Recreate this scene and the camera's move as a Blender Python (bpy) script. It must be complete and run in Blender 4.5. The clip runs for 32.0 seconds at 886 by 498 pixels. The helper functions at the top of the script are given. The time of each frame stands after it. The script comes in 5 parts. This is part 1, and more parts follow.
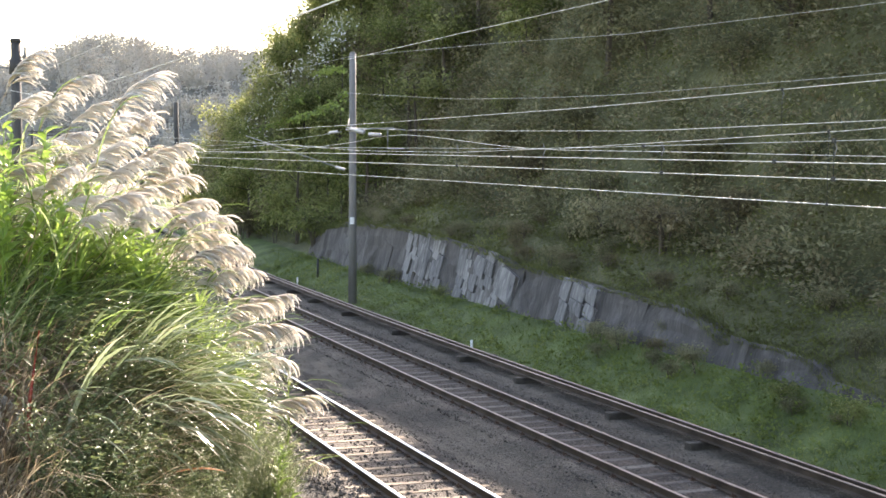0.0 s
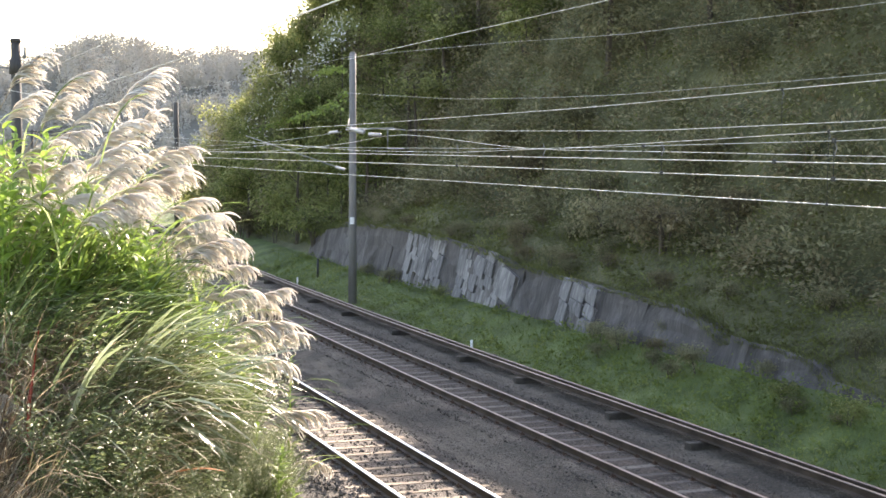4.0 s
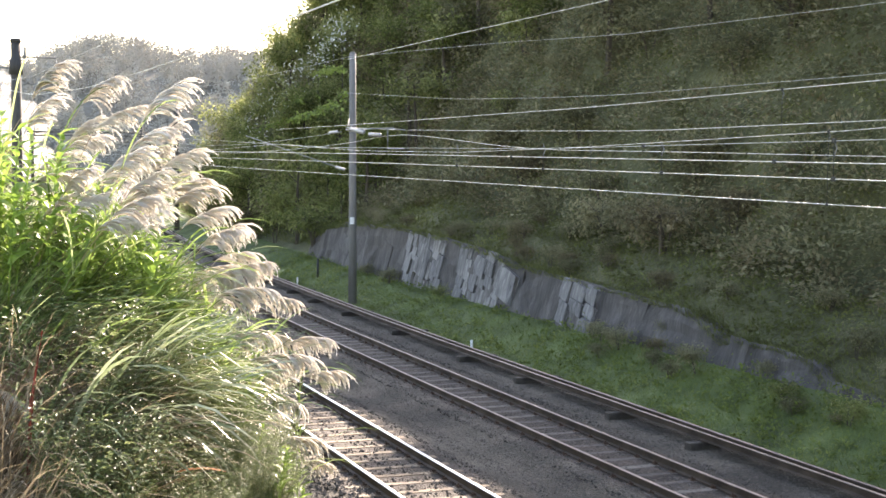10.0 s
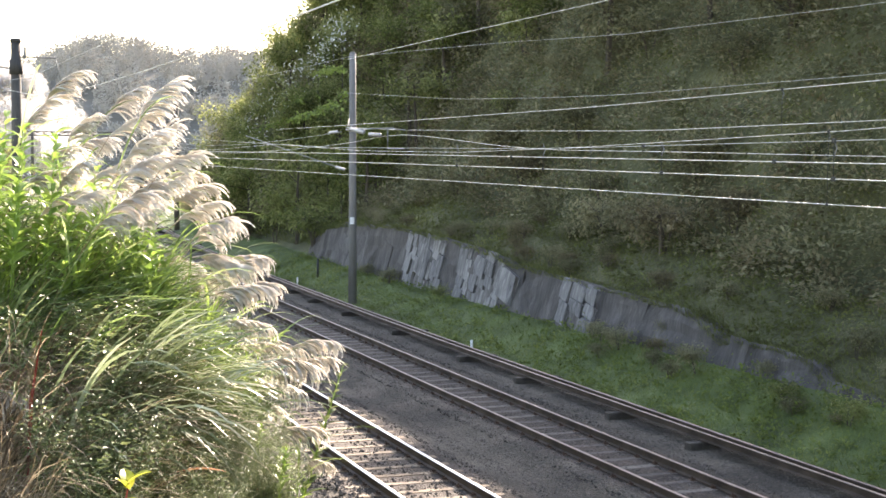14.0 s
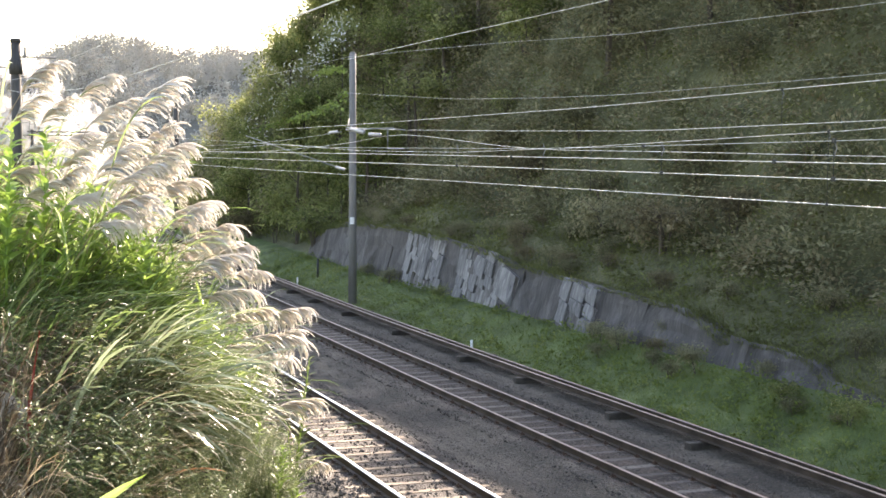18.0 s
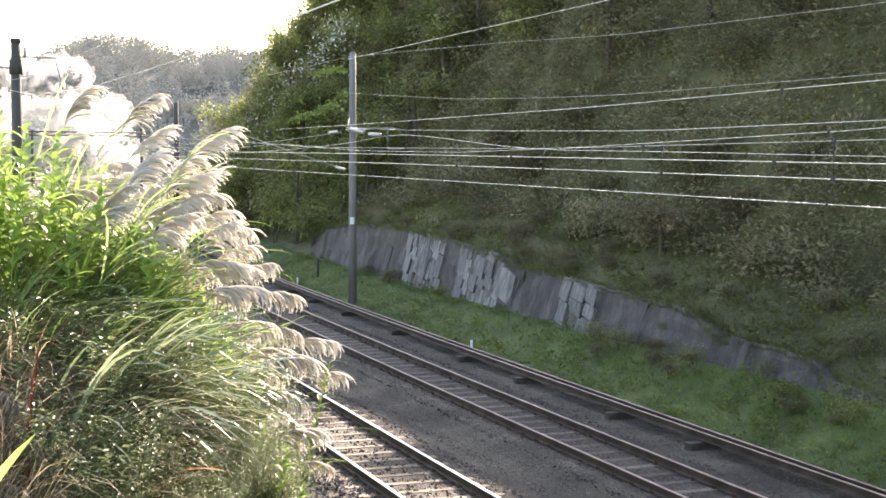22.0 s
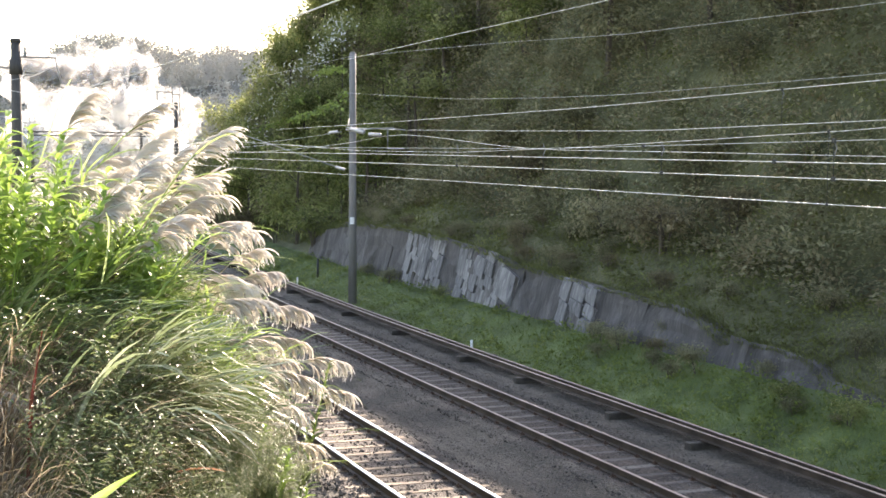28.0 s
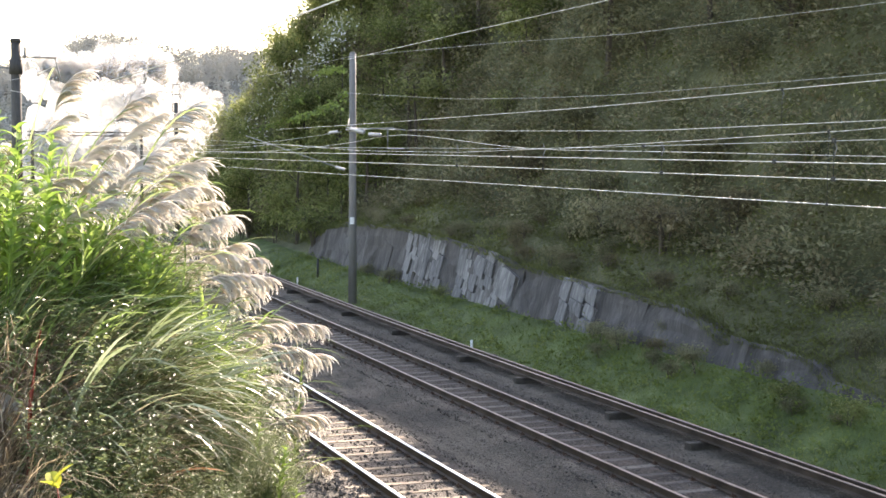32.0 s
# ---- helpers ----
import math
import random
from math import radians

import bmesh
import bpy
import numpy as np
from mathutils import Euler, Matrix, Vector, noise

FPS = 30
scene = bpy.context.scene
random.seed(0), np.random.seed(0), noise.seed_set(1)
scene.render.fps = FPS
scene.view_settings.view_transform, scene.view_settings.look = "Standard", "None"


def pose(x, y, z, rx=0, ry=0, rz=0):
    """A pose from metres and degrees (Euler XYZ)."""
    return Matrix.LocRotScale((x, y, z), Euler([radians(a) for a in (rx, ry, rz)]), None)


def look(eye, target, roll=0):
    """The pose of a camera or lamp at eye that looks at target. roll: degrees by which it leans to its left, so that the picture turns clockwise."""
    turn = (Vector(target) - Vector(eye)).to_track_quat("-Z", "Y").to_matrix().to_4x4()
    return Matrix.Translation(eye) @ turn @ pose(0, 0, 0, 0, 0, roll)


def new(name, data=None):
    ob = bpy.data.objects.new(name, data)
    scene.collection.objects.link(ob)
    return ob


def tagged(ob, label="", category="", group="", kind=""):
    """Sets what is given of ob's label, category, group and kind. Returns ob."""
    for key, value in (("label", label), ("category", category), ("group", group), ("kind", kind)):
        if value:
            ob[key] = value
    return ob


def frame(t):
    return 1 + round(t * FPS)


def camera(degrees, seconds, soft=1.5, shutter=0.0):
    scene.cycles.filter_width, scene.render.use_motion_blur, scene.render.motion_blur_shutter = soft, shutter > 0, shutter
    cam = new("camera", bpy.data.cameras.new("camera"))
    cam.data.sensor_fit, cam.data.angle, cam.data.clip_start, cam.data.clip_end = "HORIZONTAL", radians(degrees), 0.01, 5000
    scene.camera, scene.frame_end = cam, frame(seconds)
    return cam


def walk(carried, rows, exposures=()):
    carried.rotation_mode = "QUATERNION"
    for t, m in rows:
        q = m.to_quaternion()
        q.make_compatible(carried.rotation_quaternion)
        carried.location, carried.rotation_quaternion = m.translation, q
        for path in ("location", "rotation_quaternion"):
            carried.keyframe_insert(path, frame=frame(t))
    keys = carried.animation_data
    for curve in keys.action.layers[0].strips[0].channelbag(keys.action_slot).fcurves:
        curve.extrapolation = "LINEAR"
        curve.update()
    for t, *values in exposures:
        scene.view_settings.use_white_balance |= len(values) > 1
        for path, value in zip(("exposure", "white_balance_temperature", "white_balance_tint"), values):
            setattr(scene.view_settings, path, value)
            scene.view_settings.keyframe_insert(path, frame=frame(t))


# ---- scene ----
cam = camera(34.4, 32.0, soft=1.6)
EYE_Z = 5.124
EYE = Matrix.Translation((0, 0, EYE_Z)) @ pose(0, 0, 0, 90 - 3.658, 0, 0) @ pose(0, 0, 0, 0, 0, 0.287)
walk(cam, [(0.0, EYE), (32.0, EYE)], exposures=[(0.0, 2.15, 7500, 19), (26.0, 2.15, 7500, 19), (30.0, 2.08, 7500, 19), (32.0, 2.08, 7500, 19)])

# ---- world and sun ----
SUN_AZ, SUN_EL = 19.0, 29.0      # degrees right of straight ahead, degrees above the horizon
world = bpy.data.worlds.new("sky")
scene.world = world
world.use_nodes = True
wt = world.node_tree
sky = wt.nodes.new("ShaderNodeTexSky")
sky.sky_type = "NISHITA"
sky.sun_disc = False
sky.sun_elevation = radians(SUN_EL)
sky.sun_rotation = radians(SUN_AZ)
sky.dust_density = 1.0
sky.air_density = 1.2
wt.links.new(sky.outputs[0], wt.nodes["Background"].inputs[0])
wt.nodes["Background"].inputs[1].default_value = 0.15
sun = new("sun", bpy.data.lights.new("sun", "SUN"))
sun.data.energy, sun.data.angle, sun.data.color = 5.0, radians(0.5), (1.0, 0.94, 0.84)
SUN_DIR = Vector((math.sin(radians(SUN_AZ)) * math.cos(radians(SUN_EL)), math.cos(radians(SUN_AZ)) * math.cos(radians(SUN_EL)), math.sin(radians(SUN_EL))))
sun.matrix_world = look(SUN_DIR * 100, (0, 0, 0))

# ---- plan: a double track on a curve, v metres along it, du metres to the right of the far track's middle ----
TH = radians(19.5)
ST, CT = math.sin(TH), math.cos(TH)
SPACING = 3.945
GAUGE = 1.067         # far track
NEAR_GAUGE = 1.305    # the wider near track


def centre(v):
    if v < 0:
        return 11.698 - 0.0297 * v
    if v <= 90:
        w = v - 45
        return 10.95 + 0.0004483 * w * w + 1.755e-6 * w ** 3
    w = v - 90
    return 12.018 + 0.0510 * w + 0.0005 * w * w


def place(du, v, z=0.0):
    u = centre(v) + du
    return Vector((u * CT - v * ST, u * ST + v * CT, z))


def heading(v):
    a, b = place(0, v - 0.5), place(0, v + 0.5)
    return math.atan2(-(b.x - a.x), b.y - a.y)


def track_pose(du, v, z=0.0, turn=0.0):
    p = place(du, v, z)
    return Matrix.Translation(p) @ Matrix.Rotation(heading(v) + turn, 4, "Z")


def lerp(x, pts):
    if x <= pts[0][0]:
        return pts[0][1]
    for (a, fa), (b, fb) in zip(pts, pts[1:]):
        if x <= b:
            return fa + (fb - fa) * (x - a) / (b - a)
    return pts[-1][1]


def nz(x, y, z=0.0, s=1.0):
    return noise.noise(Vector((x * s, y * s, z)))


def wall_top(v):
    return lerp(v, [(14, 0.4), (22, 0.45), (24.6, 0.5), (25.8, 0.95), (28.4, 1.0), (29.0, 0.85), (30.2, 1.35), (32.5, 1.5), (35.4, 1.61), (37.6, 1.67), (41.9, 1.78), (42.9, 1.95), (47.2, 2.2), (53.9, 2.36), (60, 2.2), (65, 1.8), (69, 0.9), (75, 0.6)])


def ground_z(du, v):
    """Height of the ground above the rail heads."""
    if du < -6.1:                                   # grassy bank beside the near track
        z = -0.3 + max(0.0, -6.8 - du) * 1.15
        top = lerp(v, [(0, 3.15), (6.3, 3.2), (9.0, 3.85)]) + 0.2 * nz(du, v, 3.0, 0.15)
        if v > 40:
            top -= min(2.2, (v - 40) * 0.05)
        z = min(z, top) if du > -30 else top
        return z + 0.12 * nz(du, v, 1.0, 0.9) * min(1, (-6.1 - du))
    if du < 3.2:                                    # ballast bed
        d = min(abs(du), abs(du + SPACING))
        if 0.64 < abs(du) < 1.3:
            return -0.152
        reach = 1.15 if abs(du) < 1.8 else 1.3
        return -0.175 if d < reach else max(-0.33, -0.175 - (d - reach) * 0.35)
    if du < 5.7:                                    # grass strip
        k = (du - 3.2) / 2.5
        return -0.28 + 0.63 * k * k * (3 - 2 * k) + 0.05 * nz(du, v, 5.0, 1.2) * k
    base = du
    if v > 108:                                     # the hill bends away from the line
        base = du - (v - 108) * 0.75
    wt_ = wall_top(v)
    if base < 6.5:
        return 0.35 + (wt_ - 0.35) * max(0.0, (base - 6.0) / 0.5) if v <= 108 else 0.35 + 0.1 * nz(du, v, 2.0, 0.2)
    k = base - 6.5
    near_end = min(1.0, max(0.0, (v - 74) / 20))
    flat = 3.0 * (1 - near_end)
    rise = 0.35 * min(k, flat) + max(0.0, k - flat) * (1.54 + 0.36 * near_end)
    crest = 33.0 - 16.0 * min(1.0, max(0.0, (v - 84) / 14)) - 7.0 * min(1.0, max(0.0, (v - 98) / 12)) + 0.6 * nz(0, v, 9.0, 0.05)
    rise = crest * math.tanh(rise / crest * 1.05) if rise > 0 else 0
    if k > 45:
        rise -= (k - 45) * 0.15
    bump = 0.9 * nz(du, v, 4.0, 0.16) + 0.35 * nz(du, v, 7.0, 0.55)
    return max(0.3, wt_ + rise + bump * min(1, k / 4))


def on_ground(du, v):
    return place(du, v, ground_z(du, v))


def to_track(x, y):
    v = -x * ST + y * CT
    return x * CT + y * ST - centre(v), v


# ---- materials ----
def ramp_mat(name, colours, scale=3.0, rough=0.8, fine=40.0, bump=0.3, metal=0.0, translucent=0.0, rand=0.0, spec=0.3, detail=6.0, stretch=None, dist=0.02, fine_share=0.45):
    """A principled material; colours from a noise at two scales, relief from the finer one."""
    m = bpy.data.materials.new(name)
    m.use_nodes = True
    t = m.node_tree
    n, l = t.nodes, t.links
    b = n["Principled BSDF"]
    tc = n.new("ShaderNodeTexCoord")
    src = tc.outputs["Object"]
    if stretch:
        mp = n.new("ShaderNodeMapping")
        mp.inputs["Scale"].default_value = stretch
        l.new(src, mp.inputs[0])
        src = mp.outputs[0]
    big, small = n.new("ShaderNodeTexNoise"), n.new("ShaderNodeTexNoise")
    big.inputs["Scale"].default_value, small.inputs["Scale"].default_value = scale, fine
    big.inputs["Detail"].default_value = small.inputs["Detail"].default_value = detail
    l.new(src, big.inputs["Vector"]), l.new(src, small.inputs["Vector"])
    mix = n.new("ShaderNodeMath")
    mix.operation = "MULTIPLY_ADD"
    l.new(small.outputs["Fac"], mix.inputs[0])
    mix.inputs[1].default_value = fine_share
    sub = n.new("ShaderNodeMath")
    sub.operation = "SUBTRACT"
    l.new(big.outputs["Fac"], sub.inputs[0])
    sub.inputs[1].default_value = fine_share / 2
    l.new(sub.outputs[0], mix.inputs[2])
    fac = mix.outputs[0]
    if rand:
        oi = n.new("ShaderNodeObjectInfo")
        gi = n.new("ShaderNodeNewGeometry")
        s1, s2 = n.new("ShaderNodeMath"), n.new("ShaderNodeMath")
        s1.operation = "ADD"
        l.new(oi.outputs["Random"], s1.inputs[0]), l.new(gi.outputs["Random Per Island"], s1.inputs[1])
        s2.operation = "MULTIPLY_ADD"
        l.new(s1.outputs[0], s2.inputs[0])
        s2.inputs[1].default_value = rand * 0.5
        off = n.new("ShaderNodeMath")
        off.operation = "SUBTRACT"
        l.new(fac, off.inputs[0])
        off.inputs[1].default_value = rand * 0.5
        l.new(off.outputs[0], s2.inputs[2])
        fac = s2.outputs[0]
    r = n.new("ShaderNodeValToRGB")
    els = r.color_ramp.elements
    lo, hi = 0.28, 0.72
    while len(els) < len(colours):
        els.new(0.5)
    for i, c in enumerate(colours):
        els[i].position = lo + (hi - lo) * i / max(1, len(colours) - 1)
        els[i].color = (*c, 1)
    l.new(fac, r.inputs[0])
    l.new(r.outputs[0], b.inputs["Base Color"])
    b.inputs["Roughness"].default_value = rough
    b.inputs["Metallic"].default_value = metal
    b.inputs["Specular IOR Level"].default_value = spec
    if bump:
        bp = n.new("ShaderNodeBump")
        bp.inputs["Strength"].default_value, bp.inputs["Distance"].default_value = bump, dist
        l.new(small.outputs["Fac"], bp.inputs["Height"])
        l.new(bp.outputs[0], b.inputs["Normal"])
    if translucent:
        tr, ms = n.new("ShaderNodeBsdfTranslucent"), n.new("ShaderNodeMixShader")
        ms.inputs[0].default_value = translucent
        l.new(r.outputs[0], tr.inputs[0])
        l.new(b.outputs[0], ms.inputs[1]), l.new(tr.outputs[0], ms.inputs[2])
        l.new(ms.outputs[0], n["Material Output"].inputs[0])
    return m


M_BALLAST = ramp_mat("ballast_bed", [(0.022, 0.018, 0.013), (0.054, 0.045, 0.033), (0.116, 0.097, 0.072)], scale=0.8, fine=22, bump=1.0, dist=0.05, fine_share=1.1)
M_BALLAST_RUST = ramp_mat("rust_stained_ballast", [(0.026, 0.019, 0.014), (0.05, 0.036, 0.026), (0.082, 0.062, 0.048)], scale=1.6, fine=22, bump=1.0, dist=0.05, fine_share=1.1)
M_STONE = ramp_mat("ballast_stone", [(0.038, 0.033, 0.028), (0.077, 0.066, 0.056), (0.14, 0.12, 0.10)], scale=4, fine=60, bump=0.4, rand=0.7)
M_SOIL = ramp_mat("bank_soil", [(0.03, 0.035, 0.012), (0.06, 0.07, 0.022), (0.11, 0.10, 0.045)], scale=1.5, fine=30, bump=0.8, dist=0.05)
M_TURF = ramp_mat("turf", [(0.034, 0.054, 0.013), (0.068, 0.10, 0.024), (0.115, 0.155, 0.045)], scale=0.7, fine=22, bump=0.9, dist=0.06)
M_HILL = ramp_mat("hillside_soil", [(0.05, 0.055, 0.023), (0.088, 0.092, 0.04), (0.135, 0.13, 0.065)], scale=0.35, fine=6, bump=1.0, dist=0.25)
M_RAIL = ramp_mat("rail_steel_side", [(0.035, 0.023, 0.016), (0.062, 0.042, 0.03), (0.10, 0.07, 0.052)], scale=2, fine=50, rough=0.7, metal=0.2, bump=0.3)
# near track: whitish head colour painted in for the glint of the sun
M_SUNLIT_HEAD = ramp_mat("rail_head", [(0.74, 0.73, 0.72), (0.84, 0.83, 0.82)], scale=2, fine=80, rough=0.42, metal=0.35, bump=0.05)
# dull head colour: rust on the stored rails, painted shade on the far track
M_RUSTY_SHADED_HEAD = ramp_mat("rusty_shaded_railhead", [(0.14, 0.11, 0.09), (0.24, 0.205, 0.18)], scale=2, fine=80, rough=0.5, metal=0.8, bump=0.1)
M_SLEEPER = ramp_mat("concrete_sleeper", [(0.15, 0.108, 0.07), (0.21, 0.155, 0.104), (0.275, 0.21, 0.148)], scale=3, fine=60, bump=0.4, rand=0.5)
# darker sleeper tone for the far track
M_SLEEPER_DARK = ramp_mat("dark_sleeper", [(0.06, 0.05, 0.042), (0.11, 0.092, 0.078), (0.18, 0.155, 0.13)], scale=3, fine=40, bump=0.5, rand=0.6)
M_IRON = ramp_mat("tie_plate_iron", [(0.06, 0.035, 0.022), (0.12, 0.07, 0.045)], scale=6, fine=80, rough=0.8, metal=0.3, bump=0.3)
M_TIMBER = ramp_mat("old_timber", [(0.025, 0.02, 0.016), (0.05, 0.042, 0.034), (0.085, 0.07, 0.056)], scale=4, fine=40, bump=0.5, rand=0.4)
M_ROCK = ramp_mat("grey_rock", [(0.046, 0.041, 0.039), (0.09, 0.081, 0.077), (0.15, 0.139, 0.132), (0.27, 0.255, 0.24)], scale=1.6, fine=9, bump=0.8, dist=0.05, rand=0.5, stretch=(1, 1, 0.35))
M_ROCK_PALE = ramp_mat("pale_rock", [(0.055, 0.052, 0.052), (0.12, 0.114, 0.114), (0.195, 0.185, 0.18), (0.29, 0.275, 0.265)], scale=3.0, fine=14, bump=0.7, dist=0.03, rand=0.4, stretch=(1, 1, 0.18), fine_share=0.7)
M_ROCK_BACK = ramp_mat("dark_rock", [(0.044, 0.039, 0.037), (0.086, 0.077, 0.073), (0.145, 0.132, 0.126)], scale=1.5, fine=10, bump=0.9, dist=0.06, stretch=(1, 1, 0.3))
M_CONCRETE = ramp_mat("pole_concrete", [(0.125, 0.12, 0.116), (0.18, 0.172, 0.166), (0.24, 0.23, 0.22)], scale=1.0, fine=30, bump=0.2, stretch=(1, 1, 0.2))
M_DARKPOLE = ramp_mat("dark_pole", [(0.045, 0.042, 0.04), (0.08, 0.075, 0.07), (0.12, 0.11, 0.10)], scale=1.0, fine=20, bump=0.2, stretch=(1, 1, 0.2))
M_GALV = ramp_mat("galvanised_steel", [(0.17, 0.17, 0.17), (0.27, 0.27, 0.265)], scale=3, fine=40, rough=0.7, metal=0.25, bump=0.1)
M_WIRE = ramp_mat("bare_wire", [(0.55, 0.52, 0.48), (0.75, 0.72, 0.68)], scale=3, fine=30, rough=0.32, metal=0.9, bump=0.0)
M_WIRE_DULL = ramp_mat("dull_wire", [(0.30, 0.30, 0.285), (0.48, 0.47, 0.45)], scale=3, fine=30, rough=0.4, metal=0.6, bump=0.0)
M_CLIP = ramp_mat("dropper_clip", [(0.02, 0.02, 0.02), (0.05, 0.05, 0.05)], scale=8, fine=50, rough=0.6, bump=0.0)
M_PORC = ramp_mat("white_porcelain", [(0.68, 0.68, 0.67), (0.8, 0.8, 0.79)], scale=5, fine=50, rough=0.2, bump=0.0, spec=0.5)
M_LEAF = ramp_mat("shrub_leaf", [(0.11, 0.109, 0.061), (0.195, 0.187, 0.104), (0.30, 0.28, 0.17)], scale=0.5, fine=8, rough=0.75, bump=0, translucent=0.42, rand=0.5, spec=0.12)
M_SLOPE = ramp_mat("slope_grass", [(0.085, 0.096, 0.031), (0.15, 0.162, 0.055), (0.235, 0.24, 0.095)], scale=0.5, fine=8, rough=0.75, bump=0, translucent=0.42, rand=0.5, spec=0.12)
# lighter, yellower leaf copy standing for sunlight on the hill's left flank
M_LEAF_LIT = ramp_mat("lit_green_leaf", [(0.10, 0.122, 0.034), (0.185, 0.21, 0.07), (0.30, 0.315, 0.13)], scale=0.5, fine=8, rough=0.45, bump=0, translucent=0.68, rand=0.8)
M_STRIP = ramp_mat("strip_grass", [(0.082, 0.112, 0.026), (0.15, 0.188, 0.048), (0.23, 0.262, 0.085)], scale=0.5, fine=8, rough=0.6, bump=0, translucent=0.5, rand=0.5, spec=0.15)
M_VINE = ramp_mat("vine_leaf", [(0.16, 0.22, 0.05), (0.27, 0.35, 0.085), (0.38, 0.46, 0.14)], scale=1.0, fine=8, rough=0.45, bump=0, translucent=0.6, rand=0.6)
M_LEAF_BROWN = ramp_mat("autumn_leaf", [(0.10, 0.087, 0.05), (0.172, 0.146, 0.084), (0.25, 0.212, 0.13)], scale=0.5, fine=8, rough=0.75, bump=0, translucent=0.42, rand=0.5, spec=0.12)
M_BARK = ramp_mat("bark", [(0.035, 0.028, 0.02), (0.08, 0.065, 0.05), (0.13, 0.11, 0.09)], scale=2, fine=14, bump=0.8, stretch=(1, 1, 0.3))
M_BLADE = ramp_mat("grass_blade", [(0.085, 0.14, 0.034), (0.18, 0.265, 0.075), (0.36, 0.42, 0.19)], scale=2.0, fine=20, rough=0.34, bump=0, translucent=0.52, rand=0.9, spec=0.5)
M_STRAW = ramp_mat("dry_straw", [(0.20, 0.15, 0.09), (0.36, 0.27, 0.17), (0.52, 0.42, 0.29)], scale=2.0, fine=20, rough=0.6, bump=0, translucent=0.35, rand=0.9)
M_PLUME = ramp_mat("silver_plume", [(0.63, 0.575, 0.51), (0.73, 0.685, 0.625), (0.82, 0.785, 0.735)], scale=4.0, fine=60, rough=0.6, bump=0, translucent=0.56, rand=0.5)
M_WEED = ramp_mat("weed_leaf", [(0.06, 0.085, 0.03), (0.12, 0.155, 0.06), (0.23, 0.265, 0.115)], scale=3.0, fine=20, rough=0.42, bump=0, translucent=0.45, rand=0.9, spec=0.3)
# glossy green blades, paled towards silver to paint in their highlights
M_SHEEN_BLADE = ramp_mat("sheen_blade", [(0.17, 0.215, 0.11), (0.29, 0.34, 0.20), (0.46, 0.49, 0.36)], scale=2.0, fine=20, rough=0.32, bump=0, translucent=0.4, rand=0.9, spec=0.5)
M_DRY = ramp_mat("brown_dry_grass", [(0.10, 0.07, 0.046), (0.20, 0.145, 0.10), (0.34, 0.265, 0.185)], scale=2.0, fine=20, rough=0.6, bump=0, translucent=0.3, rand=0.9)
M_RED = ramp_mat("red_stem", [(0.18, 0.03, 0.025), (0.34, 0.07, 0.04)], scale=5, fine=30, rough=0.5, bump=0, translucent=0.3)
# aerial haze is put into these colours: paler and greyer than near growth
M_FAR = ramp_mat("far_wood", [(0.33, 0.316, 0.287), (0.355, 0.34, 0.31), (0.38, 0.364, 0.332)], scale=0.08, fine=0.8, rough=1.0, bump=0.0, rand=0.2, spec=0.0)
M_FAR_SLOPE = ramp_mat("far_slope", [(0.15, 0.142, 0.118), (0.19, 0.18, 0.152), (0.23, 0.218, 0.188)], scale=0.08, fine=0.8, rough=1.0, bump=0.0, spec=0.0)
M_STEAM = ramp_mat("white_steam", [(0.82, 0.81, 0.795), (0.90, 0.89, 0.875)], scale=0.5, fine=2.0, rough=1.0, bump=0.0, translucent=0.62, spec=0.0)
M_YELLOW = ramp_mat("yellow_leaf", [(0.30, 0.32, 0.04), (0.48, 0.48, 0.06), (0.62, 0.58, 0.12)], scale=6, fine=40, rough=0.45, bump=0, translucent=0.5)
M_BROAD = ramp_mat("broad_blade", [(0.14, 0.24, 0.04), (0.26, 0.38, 0.08), (0.40, 0.50, 0.16)], scale=3, fine=30, rough=0.4, bump=0, translucent=0.5, rand=0.4)
# near-white leaf colour painted in for sun glints on glossy leaves
M_GLINT_LEAF = ramp_mat("glint_white_leaf", [(0.40, 0.42, 0.34), (0.60, 0.60, 0.54), (0.78, 0.77, 0.72)], scale=3, fine=30, rough=0.3, bump=0, translucent=0.4, rand=0.8, spec=0.6)
M_DEAD = ramp_mat("dead_leaf", [(0.20, 0.06, 0.02), (0.38, 0.14, 0.05), (0.5, 0.24, 0.1)], scale=8, fine=60, rough=0.6, bump=0.2, translucent=0.35)


def thin_out(m, lo, hi, scale):
    """Lets light through in soft patches, as drifting vapour does."""
    t = m.node_tree
    n, l = t.nodes, t.links
    out = n["Material Output"]
    body = out.inputs[0].links[0].from_socket
    tc, nt, mr, tr, ms = n.new("ShaderNodeTexCoord"), n.new("ShaderNodeTexNoise"), n.new("ShaderNodeMapRange"), n.new("ShaderNodeBsdfTransparent"), n.new("ShaderNodeMixShader")
    nt.inputs["Scale"].default_value, nt.inputs["Detail"].default_value = scale, 5
    mr.inputs["From Min"].default_value, mr.inputs["From Max"].default_value = 0.3, 0.7
    mr.inputs["To Min"].default_value, mr.inputs["To Max"].default_value = lo, hi
    l.new(tc.outputs["Object"], nt.inputs["Vector"])
    l.new(nt.outputs["Fac"], mr.inputs[0])
    l.new(mr.outputs[0], ms.inputs[0])
    l.new(tr.outputs[0], ms.inputs[1])
    l.new(body, ms.inputs[2])
    l.new(ms.outputs[0], out.inputs[0])


M_INSUL = ramp_mat("grey_porcelain", [(0.22, 0.22, 0.22), (0.32, 0.32, 0.315)], scale=5, fine=50, rough=0.25, bump=0.0, spec=0.5)
